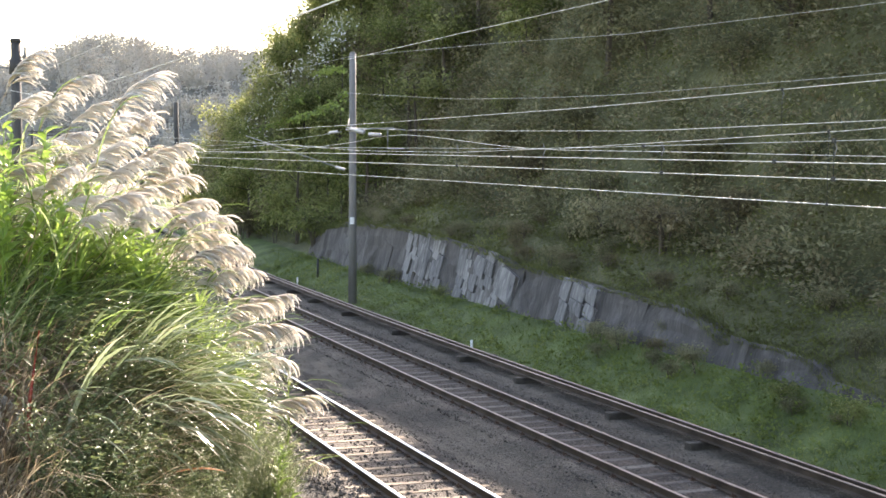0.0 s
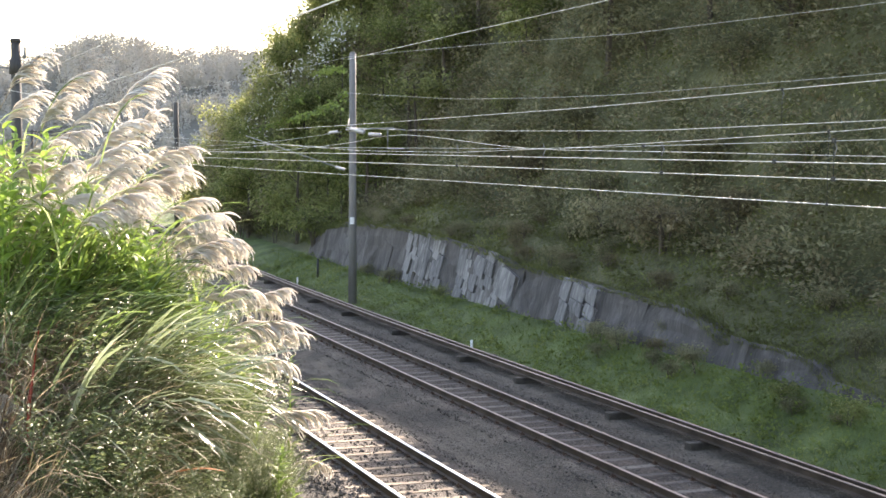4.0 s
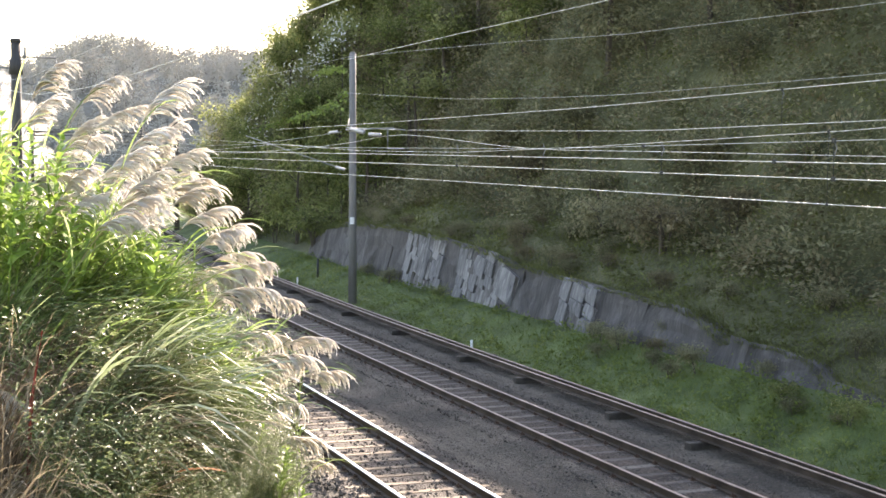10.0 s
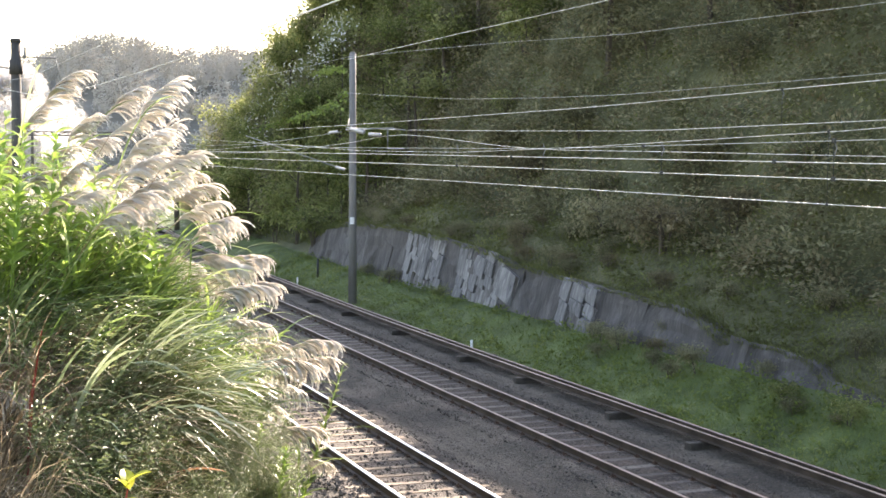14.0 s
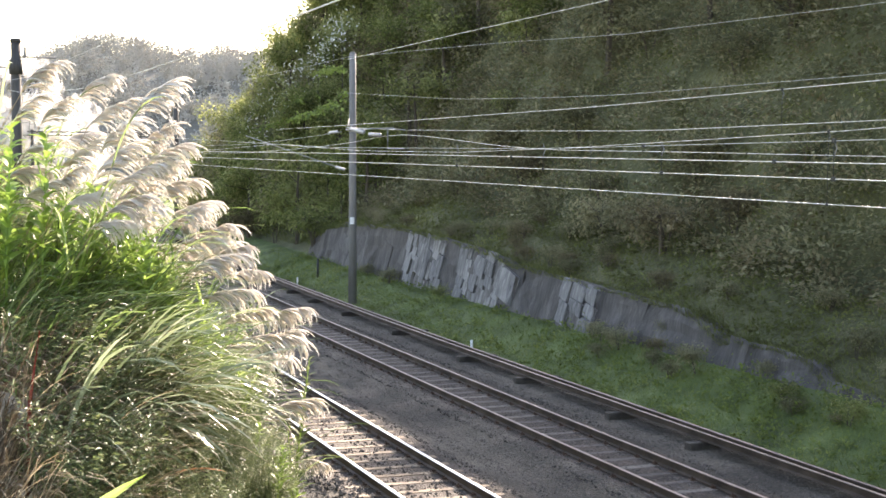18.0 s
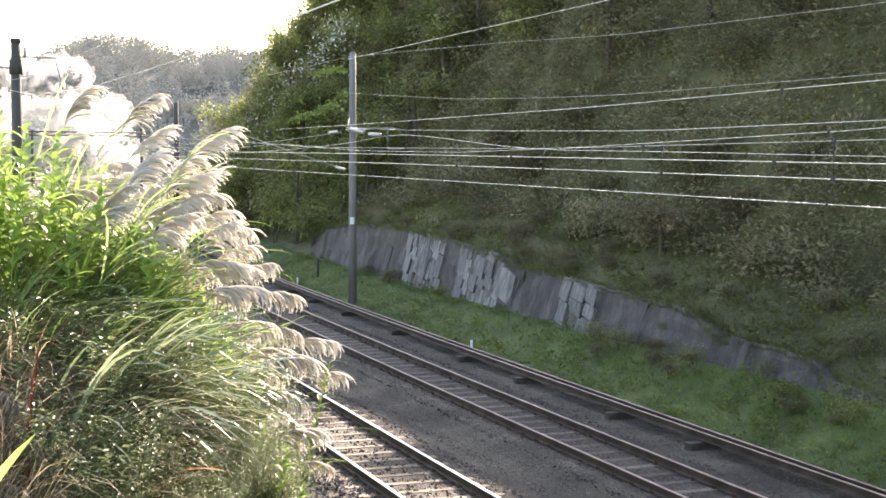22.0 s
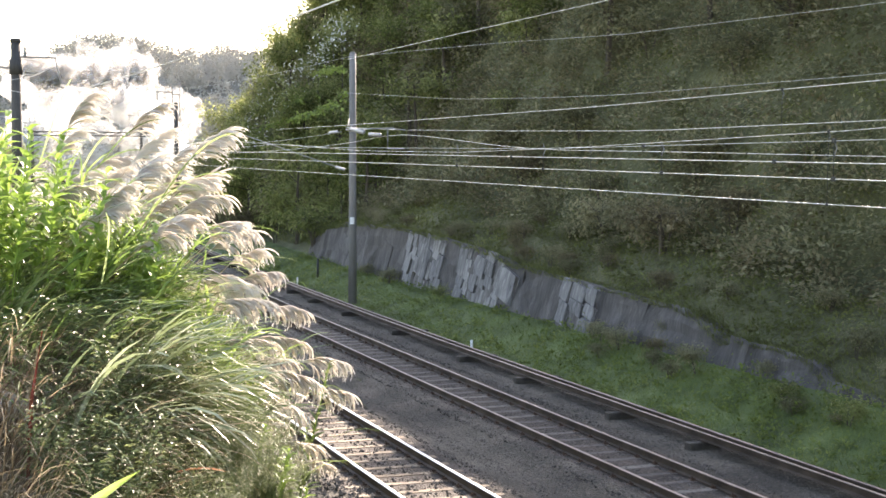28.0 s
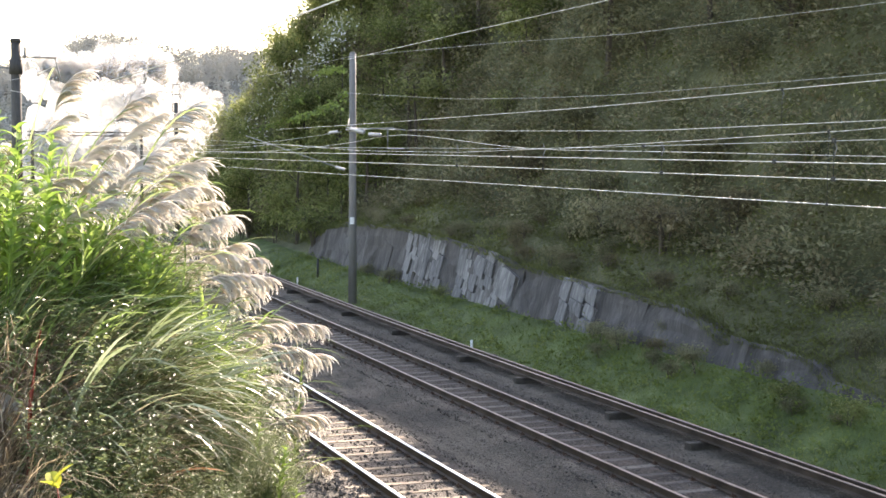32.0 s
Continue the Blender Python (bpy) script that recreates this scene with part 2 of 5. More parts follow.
M_STEAM_THIN = M_STEAM.copy()
M_STEAM_THIN.name = "thin_steam"
thin_out(M_STEAM_THIN, 0.0, 0.20, 1.6)
thin_out(M_STEAM, 0.18, 0.58, 1.3)


# ---- mesh helpers ----
def part(name, bm, material, parent=None, label="", smooth=False):
    me = bpy.data.meshes.new(name)
    bm.to_mesh(me)
    bm.free()
    return part_mesh(name, me, material, parent, label, smooth)


def part_mesh(name, me, material, parent=None, label="", smooth=False):
    if material and not me.materials:
        for m in material if isinstance(material, (list, tuple)) else (material,):
            me.materials.append(m)
    if smooth:
        me.polygons.foreach_set("use_smooth", [True] * len(me.polygons))
    ob = new(name, me)
    if parent:
        ob.parent = parent
    if label:
        tagged(ob, label)
    return ob


def pydata(name, verts, faces, material=None, parent=None, label="", smooth=False):
    me = bpy.data.meshes.new(name)
    me.from_pydata(verts, [], faces)
    me.update()
    return part_mesh(name, me, material, parent, label, smooth)


def box(bm, size, m=None, bevel=0.0):
    r = bmesh.ops.create_cube(bm, size=1, matrix=(m or Matrix()) @ Matrix.Diagonal((*size, 1)))
    if bevel:
        es = list({e for v in r["verts"] for e in v.link_edges})
        bmesh.ops.bevel(bm, geom=es, offset=bevel, segments=1, affect="EDGES")
    return bm


def tube(verts, faces, pts, radii, sides=6, cap=True):
    """Adds a tube along pts to the lists of vertices and faces."""
    start = len(verts)
    n = len(pts)
    for i, p in enumerate(pts):
        p = Vector(p)
        d = (Vector(pts[min(i + 1, n - 1)]) - Vector(pts[max(i - 1, 0)])).normalized()
        a = d.orthogonal().normalized() if abs(d.z) > 0.99 else d.cross(Vector((0, 0, 1))).normalized()
        b = d.cross(a)
        r = radii[i] if isinstance(radii, (list, tuple)) else radii
        for k in range(sides):
            t = 2 * math.pi * k / sides
            verts.append(tuple(p + a * (r * math.cos(t)) + b * (r * math.sin(t))))
    for i in range(n - 1):
        for k in range(sides):
            k2 = (k + 1) % sides
            faces.append((start + i * sides + k, start + i * sides + k2, start + (i + 1) * sides + k2, start + (i + 1) * sides + k))
    if cap:
        faces.append(tuple(start + k for k in reversed(range(sides))))
        faces.append(tuple(start + (n - 1) * sides + k for k in range(sides)))


def tube_part(name, pts, radii, material, parent=None, label="", sides=8):
    vs, fs = [], []
    tube(vs, fs, pts, radii, sides)
    return pydata(name, vs, fs, material, parent, label, smooth=True)


def blade(verts, faces, root, lean, length, width, droop, seg=6, twist=0.0, up=1.0):
    """A grass blade: a tapered ribbon that rises from root, leans towards lean and bends over."""
    lean = Vector(lean).normalized()
    side = lean.cross(Vector((0, 0, 1))).normalized()
    p, a = Vector(root), up
    start = len(verts)
    step = length / seg
    for i in range(seg + 1):
        k = i / seg
        w = width * (0.6 + 0.8 * k) * (1 - k) ** 0.6 if i < seg else 0.0
        sd = (side + Vector((0, 0, 1)) * twist * k).normalized()
        verts.append(tuple(p - sd * w * 0.5))
        verts.append(tuple(p + sd * w * 0.5))
        d = lean * math.cos(a) + Vector((0, 0, 1)) * math.sin(a)
        p = p + d * step
        a -= droop / seg * (0.4 + 1.2 * k)
    for i in range(seg):
        b = start + 2 * i
        faces.append((b, b + 1, b + 3, b + 2))


def leaf(verts, faces, p, d, n, length, width):
    """A pointed leaf folded a little along its middle."""
    d, n = Vector(d).normalized(), Vector(n).normalized()
    s = d.cross(n).normalized()
    n = s.cross(d)
    b = len(verts)
    p = Vector(p)
    for q in (p, p + d * length * 0.45 - s * width * 0.5 + n * width * 0.12, p + d * length - n * length * 0.1, p + d * length * 0.45 + s * width * 0.5 + n * width * 0.12):
        verts.append(tuple(q))
    faces.append((b, b + 1, b + 2))
    faces.append((b, b + 2, b + 3))


def empty(name, m=None):
    ob = new(name)
    ob.empty_display_size = 0.2
    if m:
        ob.matrix_world = m
    return ob


# ---- ground: one sheet to the horizon, in strips along the line ----
def spread(stops):
    out = []
    for a, b, step in stops:
        n = max(1, round((b - a) / step))
        out += [a + (b - a) * i / n for i in range(n)]
    return out + [stops[-1][1]]


def build_ground():
    us = spread([(-1500, -200, 130), (-200, -40, 16), (-40, -14, 2), (-14, -6.1, 0.45), (-6.1, 3.2, 0.31), (3.2, 6.3, 0.28), (6.3, 40, 0.9), (40, 90, 5), (90, 300, 30), (300, 1500, 150)])
    vs_ = spread([(-300, -20, 40), (-20, 8, 2.0), (8, 70, 0.8), (70, 150, 1.6), (150, 320, 10), (320, 2400, 130)])
    verts = []
    for v in vs_:
        for du in us:
            far = max(0.0, (abs(du) - 120) / 300)
            z = ground_z(du, v)
            if v > 320 or v < -20 or far:
                z = z * max(0.0, 1 - far)
            verts.append(tuple(place(du, min(v, 260) if v <= 260 else 260, z) + (Vector((-math.sin(heading(260)), math.cos(heading(260)), 0)) * (v - 260) if v > 260 else Vector())))
    w = len(us)
    faces, mats = [], []
    for j in range(len(vs_) - 1):
        for i in range(w - 1):
            faces.append((j * w + i, j * w + i + 1, (j + 1) * w + i + 1, (j + 1) * w + i))
            m = (us[i] + us[i + 1]) / 2
            mats.append(1 if m < -6.1 else (4 if abs(m) < 0.98 or abs(m + SPACING) < 1.15 else 0) if m < 3.3 else 2 if m < 6.0 else 3)
    g = pydata("ground", verts, faces, [M_BALLAST, M_SOIL, M_TURF, M_HILL, M_BALLAST_RUST], smooth=True)
    g.data.polygons.foreach_set("material_index", mats)
    tagged(g, "railway cutting with ballast bed, grassy strips and a steep hillside", "ground", kind="structure")


build_ground()


# ---- tracks ----
RAIL_SECTION = [(-0.0635, 0.0), (-0.0635, 0.012), (-0.012, 0.03), (-0.009, 0.105), (-0.0325, 0.118), (-0.0325, 0.138), (-0.029, 0.146), (-0.018, 0.1515), (0.0, 0.153),
                (0.018, 0.1515), (0.029, 0.146), (0.0325, 0.138), (0.0325, 0.118), (0.009, 0.105), (0.012, 0.03), (0.0635, 0.012), (0.0635, 0.0)]


def build_rail(name, du, v0, v1, head, parent=None, drop=0.0, step=1.5, label=""):
    n = round((v1 - v0) / step)
    verts, faces, mats = [], [], []
    k = len(RAIL_SECTION)
    for i in range(n + 1):
        v = v0 + (v1 - v0) * i / n
        for a, b in RAIL_SECTION:
            verts.append(tuple(place(du + a, v, b - 0.153 - drop)))
    for i in range(n):
        for j in range(k):
            j2 = (j + 1) % k
            faces.append((i * k + j, i * k + j2, (i + 1) * k + j2, (i + 1) * k + j))
            mats.append(1 if j in (5, 6, 7, 8, 9, 10) else 0)
    ob = pydata(name, verts, faces, [M_RAIL, head], parent, label)
    ob.data.polygons.foreach_set("material_index", mats)
    ob.data.polygons.foreach_set("use_smooth", [m == 1 for m in mats])
    return ob


def sleeper_mesh(name, material, gauge):
    half = gauge / 2 + 0.033
    bm = bmesh.new()
    box(bm, (gauge + 0.93, 0.18, 0.16), pose(0, 0, -0.08), 0.015)
    for v in bm.verts:
        if v.co.z > -0.02 and abs(v.co.x) < 0.4:
            v.co.z -= 0.015
    for sx in (-1, 1):
        box(bm, (0.36, 0.19, 0.015), pose(sx * half, 0, 0.0), 0.004)
    me = bpy.data.meshes.new(name)
    bm.to_mesh(me)
    bm.free()
    me.materials.append(material)
    return me


def plate_mesh():
    bm = bmesh.new()
    box(bm, (0.30, 0.15, 0.016), pose(0, 0, 0.008), 0.004)
    for s in (-1, 1):
        box(bm, (0.07, 0.06, 0.03), pose(s * 0.09, 0, 0.03), 0.008)
        bmesh.ops.create_cone(bm, cap_ends=True, segments=6, radius1=0.016, radius2=0.013, depth=0.04, matrix=pose(s * 0.105, 0.0, 0.05))
    me = bpy.data.meshes.new("tie_plate")
    bm.to_mesh(me)
    bm.free()
    me.materials.append(M_IRON)
    return me


def build_track(du, gauge, head, sleeper_material, label, v0, v1, step, jitter):
    tr = empty("railway_track")
    for s in (-1, 1):
        build_rail("rail", du + s * (gauge / 2 + 0.0325), -20, 240, head, tr, label="polished steel rail, its head whitened for sun glint" if head == M_SUNLIT_HEAD else "steel rail, its head coloured dull for shade")
    me, pl = sleeper_mesh("sleeper", sleeper_material, gauge), plate_mesh()
    v = v0
    while v < v1:
        ob = new("sleeper", me)
        ob.parent = tr
        ob.matrix_basis = track_pose(du + random.uniform(-0.02, 0.02), v, -0.163, random.uniform(-jitter, jitter))
        if v < 48:
            for s in (-1, 1):
                p = new("tie_plate", pl)
                p.parent = ob
                p.matrix_basis = pose(s * (gauge / 2 + 0.0325), 0, 0.0)
        v += step
    return tagged(tr, label, "railway track", "tracks of the line")


build_track(0.0, GAUGE, M_RUSTY_SHADED_HEAD, M_SLEEPER_DARK, "shaded railway track, rail heads coloured dull for shade, darker sleepers on dark ballast", 13, 120, 0.63, 0.035)
build_track(-SPACING, NEAR_GAUGE, M_SUNLIT_HEAD, M_SLEEPER, "wide sunlit railway track, polished rail heads whitened for sun glint, pale sleepers", 13.38, 90, 0.607, 0.008)


def build_spare_rails():
    """Two old rails stored on short timbers beside the far track."""
    st = empty("stored_rails")
    for du in (2.42, 2.66):
        build_rail("spare_rail", du, 8, 130, M_RUSTY_SHADED_HEAD, st, drop=0.02, label="rusty spare rail lying on timbers")
    bm = bmesh.new()
    box(bm, (1.15, 0.2, 0.15), None, 0.015)
    me = bpy.data.meshes.new("timber")
    bm.to_mesh(me)
    bm.free()
    me.materials.append(M_TIMBER)
    v = 13.5
    while v < 110:
        ob = new("timber", me)
        ob.parent = st
        ob.matrix_basis = track_pose(2.72 + random.uniform(-0.12, 0.12), v, -0.262, random.uniform(-0.12, 0.12))
        v += random.uniform(3.2, 6.2)
    tagged(st, "two rusty spare rails laid on short dark timbers", "stored rails")


build_spare_rails()


def build_ballast():
    rng = np.random.default_rng(4)
    octa = np.array([(1, 0, 0), (0, 1, 0), (-1, 0, 0), (0, -1, 0), (0, 0, 1), (0, 0, -1)], float)
    tri = np.array([(0, 1, 4), (1, 2, 4), (2, 3, 4), (3, 0, 4), (1, 0, 5), (2, 1, 5), (3, 2, 5), (0, 3, 5)])
    V, F, b = [], [], 0
    for lo, hi, v0, v1, count in ((-6.6, -3.0, 14, 30, 12000), (-6.4, -3.0, 30, 50, 5000), (-3.0, 3.2, 14, 55, 26000)):
        for _ in range(count):
            du, v = rng.uniform(lo, hi), v0 + (v1 - v0) * rng.random() ** 1.3
            if abs(abs(du) - GAUGE / 2 - 0.0325) < 0.06 or abs(abs(du + SPACING) - NEAR_GAUGE / 2 - 0.0325) < 0.06:
                continue
            if abs(du + SPACING) < 0.6 and rng.random() < 0.7:
                continue
            z = ground_z(du, v)
            r = rng.uniform(0.018, 0.042) * (1.0 if du < -3.0 else 0.75)
            q = octa * (1 + rng.uniform(-0.35, 0.35, (6, 1))) * r * np.array([1, rng.uniform(0.7, 1), rng.uniform(0.6, 0.9)])
            a = rng.uniform(0, 6.283)
            c, s = math.cos(a), math.sin(a)
            q = np.column_stack((q[:, 0] * c - q[:, 1] * s, q[:, 0] * s + q[:, 1] * c, q[:, 2]))
            p = place(du, v, z + r * (0.2 if du < -3.0 else 0.0))
            V.append(q + np.array(p))
            F.append(tri + b)
            b += 6
    V, F = np.concatenate(V), np.concatenate(F)
    me = bpy.data.meshes.new("ballast_stones")
    me.from_pydata(V.tolist(), [], F.tolist())
    tagged(part_mesh("ballast_stones", me, M_STONE), "crushed grey-brown stone ballast round the sleepers", "ballast", kind="stuff")


build_ballast()


# ---- rock face at the foot of the hill ----
def build_rock_wall():
    top = empty("rock_face")
    vs, fs = [], []
    n = 64
    for i in range(n + 1):
        v = 22 + 46 * i / n
        t = wall_top(v)
        for k in range(7):
            q = k / 6
            du = 5.62 + 0.55 * q + 0.10 * nz(v, k, 2.0, 0.9)
            vs.append(tuple(place(du, v, -0.2 + (t + 0.22) * q + (0.12 * nz(v, 0, 3.0, 1.1) if k == 6 else 0))))
        vs.append(tuple(place(6.9, v, t - 0.15)))
        vs.append(tuple(place(6.9, v, -0.2)))
    for i in range(n):
        for k in range(9):
            k2 = (k + 1) % 9
            fs.append((i * 9 + k2, i * 9 + k, (i + 1) * 9 + k, (i + 1) * 9 + k2))
    pydata("rock_backing", vs, fs, M_ROCK_BACK, top, "dark bedrock")
    rng = random.Random(12)

    def slab(v, w, z, hgt, material, proud, label=""):
        """One jointed block, flush with its neighbours, its edges chipped."""
        bm = bmesh.new()
        box(bm, (0.26, w, hgt))
        bmesh.ops.subdivide_edges(bm, edges=bm.edges, cuts=1, use_grid_fill=True)
        for q in bm.verts:
            q.co += Vector((rng.uniform(-0.025, 0.025), rng.uniform(-0.05, 0.05) * w, rng.uniform(-0.04, 0.04) * hgt))
        q = (z + hgt / 2 + 0.2) / (wall_top(v) + 0.22)
        ob = part("rock_slab", bm, material, top, label)
        ob.matrix_basis = track_pose(5.62 + 0.55 * q + 0.06 - proud, v + 0.18 * (z + hgt / 2 - 1.0), z + hgt / 2) @ pose(0, 0, 0, 10 + rng.uniform(-2, 2), 13 + rng.uniform(-1.5, 1.5), rng.uniform(-2, 2))

    # stretches along the face that take pale blocks; the rest stays dark
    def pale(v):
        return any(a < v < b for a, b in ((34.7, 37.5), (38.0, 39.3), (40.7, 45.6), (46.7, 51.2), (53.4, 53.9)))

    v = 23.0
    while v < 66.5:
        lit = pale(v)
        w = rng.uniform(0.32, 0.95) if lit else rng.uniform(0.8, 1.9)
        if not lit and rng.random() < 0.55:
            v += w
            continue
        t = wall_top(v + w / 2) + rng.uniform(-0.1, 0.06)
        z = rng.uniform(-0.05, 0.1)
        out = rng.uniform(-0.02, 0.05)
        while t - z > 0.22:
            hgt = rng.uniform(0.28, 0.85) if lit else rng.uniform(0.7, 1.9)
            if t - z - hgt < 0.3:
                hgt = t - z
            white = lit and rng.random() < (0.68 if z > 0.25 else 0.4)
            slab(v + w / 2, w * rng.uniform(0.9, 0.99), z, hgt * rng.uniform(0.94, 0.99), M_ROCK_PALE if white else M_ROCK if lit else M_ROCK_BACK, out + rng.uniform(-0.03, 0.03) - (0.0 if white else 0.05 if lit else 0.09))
            z += hgt
        v += w
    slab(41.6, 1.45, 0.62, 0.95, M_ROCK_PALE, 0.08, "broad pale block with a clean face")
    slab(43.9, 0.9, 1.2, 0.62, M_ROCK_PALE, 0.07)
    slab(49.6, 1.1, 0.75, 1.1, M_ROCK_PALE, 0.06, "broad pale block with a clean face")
    tagged(top, "weathered grey rock face in tall cracked slabs below the hillside", "rock face", kind="structure")


build_rock_wall()


# ---- poles ----
def insulator(name, parent, a, b, r=0.06, ribs=5, material=None):
    a, b = Vector(a), Vector(b)
    pts, rad = [], []
    for i in range(ribs * 2 + 1):
        pts.append(a.lerp(b, i / (ribs * 2)))
        rad.append(r if i % 2 else r * 0.5)
    return tube_part(name, pts, rad, material or M_INSUL, parent, "pale porcelain insulator", 10)


def build_main_pole():
    du, v = 3.4, 50.5
    root = empty("catenary_pole", track_pose(du, v, ground_z(du, v) - 0.05))
    tube_part("pole_shaft", [(0, 0, 0), (0, 0, 4), (0, 0, 9.2)], [0.155, 0.14, 0.12], M_CONCRETE, root, sides=20)
    tube_part("pole_cap", [(0, 0, 9.2), (0, 0, 9.26)], [0.12, 0.085], M_CONCRETE, root, sides=20)
    part("number_plate", box(bmesh.new(), (0.16, 0.02, 0.26), pose(-0.06, -0.155, 3.12), 0.006), M_PORC, root, "small white plate")
    tube_part("bracket_tube", [(-0.1, 0, 6.41), (-0.8, -2.0, 6.39), (-0.8, -7.6, 6.36)], 0.022, M_GALV, root, "galvanised bracket tube")
    tube_part("stay_tube", [(-0.1, 0, 7.04), (-0.5, -1.2, 6.59), (-0.8, -2.0, 6.39)], 0.014, M_GALV, root)
    insulator("insulator", root, (-0.8, -0.9, 6.34), (-0.8, 0.3, 6.32), 0.06, 7)
    insulator("insulator", root, (-0.8, -2.5, 6.41), (-0.8, -4.3, 6.27), 0.085, 7)
    insulator("insulator", root, (-0.8, -4.9, 6.19), (-0.8, -6.2, 6.15), 0.075, 6)
    insulator("insulator", root, (-0.8, -0.6, 5.08), (-0.8, -1.8, 5.0), 0.06, 7)
    for a, b in (((-0.8, -7.0, 6.36), (-0.8, -7.0, 5.72)), ((-0.8, -7.0, 5.72), (-0.8, -8.8, 5.70)), ((-0.8, -7.0, 6.36), (-0.8, -8.8, 6.27)), ((-0.8, -1.8, 5.0), (-0.8, 15.6, 6.41))):
        tube_part("steady_arm", [a, b], 0.018, M_GALV, root)
    tagged(root, "tall grey concrete catenary pole with bracket and white insulators", "catenary pole", "poles along the line")


def build_far_pole(du, v, height, arm, material, frame_top):
    floor_z = ground_z(du, v) - 0.05
    height -= floor_z
    root = empty("catenary_pole", track_pose(du, v, floor_z))
    tube_part("pole_shaft", [(0, 0, 0), (0, 0, height * 0.5), (0, 0, height)], [0.19, 0.18, 0.16], material, root, sides=14)
    if frame_top:
        for x in (-0.27, 0.27):
            tube_part("top_post", [(x, 0, height - 1.0), (x, 0, height + 1.35)], 0.035, M_GALV, root)
        for z in (height - 0.9, height - 0.1, height + 0.6, height + 1.3):
            tube_part("top_rung", [(-0.27, 0, z), (0.27, 0, z)], 0.035, M_GALV, root)
        tube_part("arm", [(-0.2, 0, height + 0.75), (-1.5, 0, height + 0.75)], 0.04, M_GALV, root)
        insulator("insulator", root, (-1.35, 0, height + 0.75), (-1.35, 0, height + 0.05), 0.07)
    else:
        tube_part("arm", [(0.1, 0, height - 0.5), (1.35, 0, height - 0.5)], 0.03, M_GALV, root)
        tube_part("hanger", [(1.3, 0, height - 0.5), (1.5, 0, height - 1.35)], 0.025, M_GALV, root)
        tube_part("arm", [(-0.1, 0, height - 0.9), (-1.2, 0, height - 0.8)], 0.03, M_GALV, root)
        insulator("insulator", root, (0.3, 0, height - 0.5), (0.3, 0, height - 0.15), 0.07)
        tube_part("pole_collar", [(0, 0, height - 1.1), (0, 0, height - 0.6)], [0.225, 0.215], material, root, sides=14)
        tube_part("pole_cap", [(0, 0, height), (0, 0, height + 0.12)], [0.2, 0.17], material, root, sides=14)
    tagged(root, "dark catenary pole with a steel arm, seen against the haze", "catenary pole", "poles along the line")


build_main_pole()
build_far_pole(-8.32, 51.5, 9.0, 1, M_DARKPOLE, False)
build_far_pole(3.6, 104.5, 9.0, 1, M_DARKPOLE, True)
build_far_pole(3.4, 166, 9.0, 1, M_DARKPOLE, True)
build_far_pole(-8.6, 166, 8.0, 1, M_DARKPOLE, True)


def build_portal():
    a, b = place(-9.0, 164, 0), place(4.2, 164, 0)
    root = empty("portal_beam")
    for z in (7.35, 7.75):
        tube_part("chord", [(*a.xy, z), (*b.xy, z)], 0.07, M_DARKPOLE, root)
    for i in range(9):
        p, q = a.lerp(b, i / 9), a.lerp(b, (i + 1) / 9)
        tube_part("web", [(*p.xy, 7.35), (*q.xy, 7.75)], 0.035, M_DARKPOLE, root)
    tagged(root, "dark steel lattice portal beam carried between poles across the tracks", "portal beam")


build_portal()


# ---- overhead wires ----
NEAR_WIRE = -4.063


def wire(name, du, pts, r, material, label, clips=()):
    """A wire over the line at du: heights at stretches along it, eased between them."""
    vs, fs, line = [], [], []
    v0, v1 = pts[0][0], pts[-1][0]
    n = max(2, int((v1 - v0) / 2))
    for i in range(n + 1):
        v = v0 + (v1 - v0) * i / n
        z = lerp(v, [(p[0], p[1]) for p in pts])
        d = lerp(v, [(p[0], p[2] if len(p) > 2 else du) for p in pts])
        line.append(place(d, v, z))
    tube(vs, fs, line, r * 0.65, 6)
    ob = pydata(name, vs, fs, material, None, "", smooth=True)
    for v in clips:
        z = lerp(v, [(p[0], p[1]) for p in pts])
        c = part("dropper_clip", box(bmesh.new(), (0.022, 0.055, 0.04), None, 0.006), M_CLIP, ob, "dark dropper clip")
        c.matrix_basis = track_pose(du, v, z)
    return tagged(ob, label, "overhead wire", "overhead wires")


def sag(v0, z0, v1, z1, drop, n=10):
    return [(v0 + (v1 - v0) * i / n, z0 + (z1 - z0) * i / n - drop * 4 * (i / n) * (1 - i / n)) for i in range(n + 1)]


wire("contact_wire", 0.0, [(2, 4.47), (16, 4.52), (35, 4.61), (68, 4.75), (104, 4.95)], 0.009, M_WIRE, "bright taut contact wire over the far track", (16.4, 23.5, 31.2))
wire("contact_wire", NEAR_WIRE, [(2, 4.93), (10, 4.95), (22, 5.02), (50, 5.14), (104, 5.3)], 0.0065, M_WIRE, "bright taut contact wire over the near track", (10.6, 13.6, 16.6, 19.6))
wire("feeder_wire", NEAR_WIRE, [(2, 5.06), (10, 5.09), (22, 5.17), (50, 5.32), (104, 5.5)], 0.0065, M_WIRE, "bright bare wire hung beside the contact wire", (11.5, 17.6))
wire("feeder_wire", 2.6, [(2, 5.05), (13.1, 5.14), (18.6, 5.17), (24.5, 5.25), (31.4, 5.32), (34.3, 5.44), (38.0, 5.65), (41.5, 5.82), (43.8, 5.80), (48, 5.62), (52.7, 5.49), (58.8, 5.40), (64.7, 5.31), (80, 5.3), (104, 5.9)], 0.009, M_WIRE, "bright bare wire hung over the bracket of the pole", (26.4, 22.5))
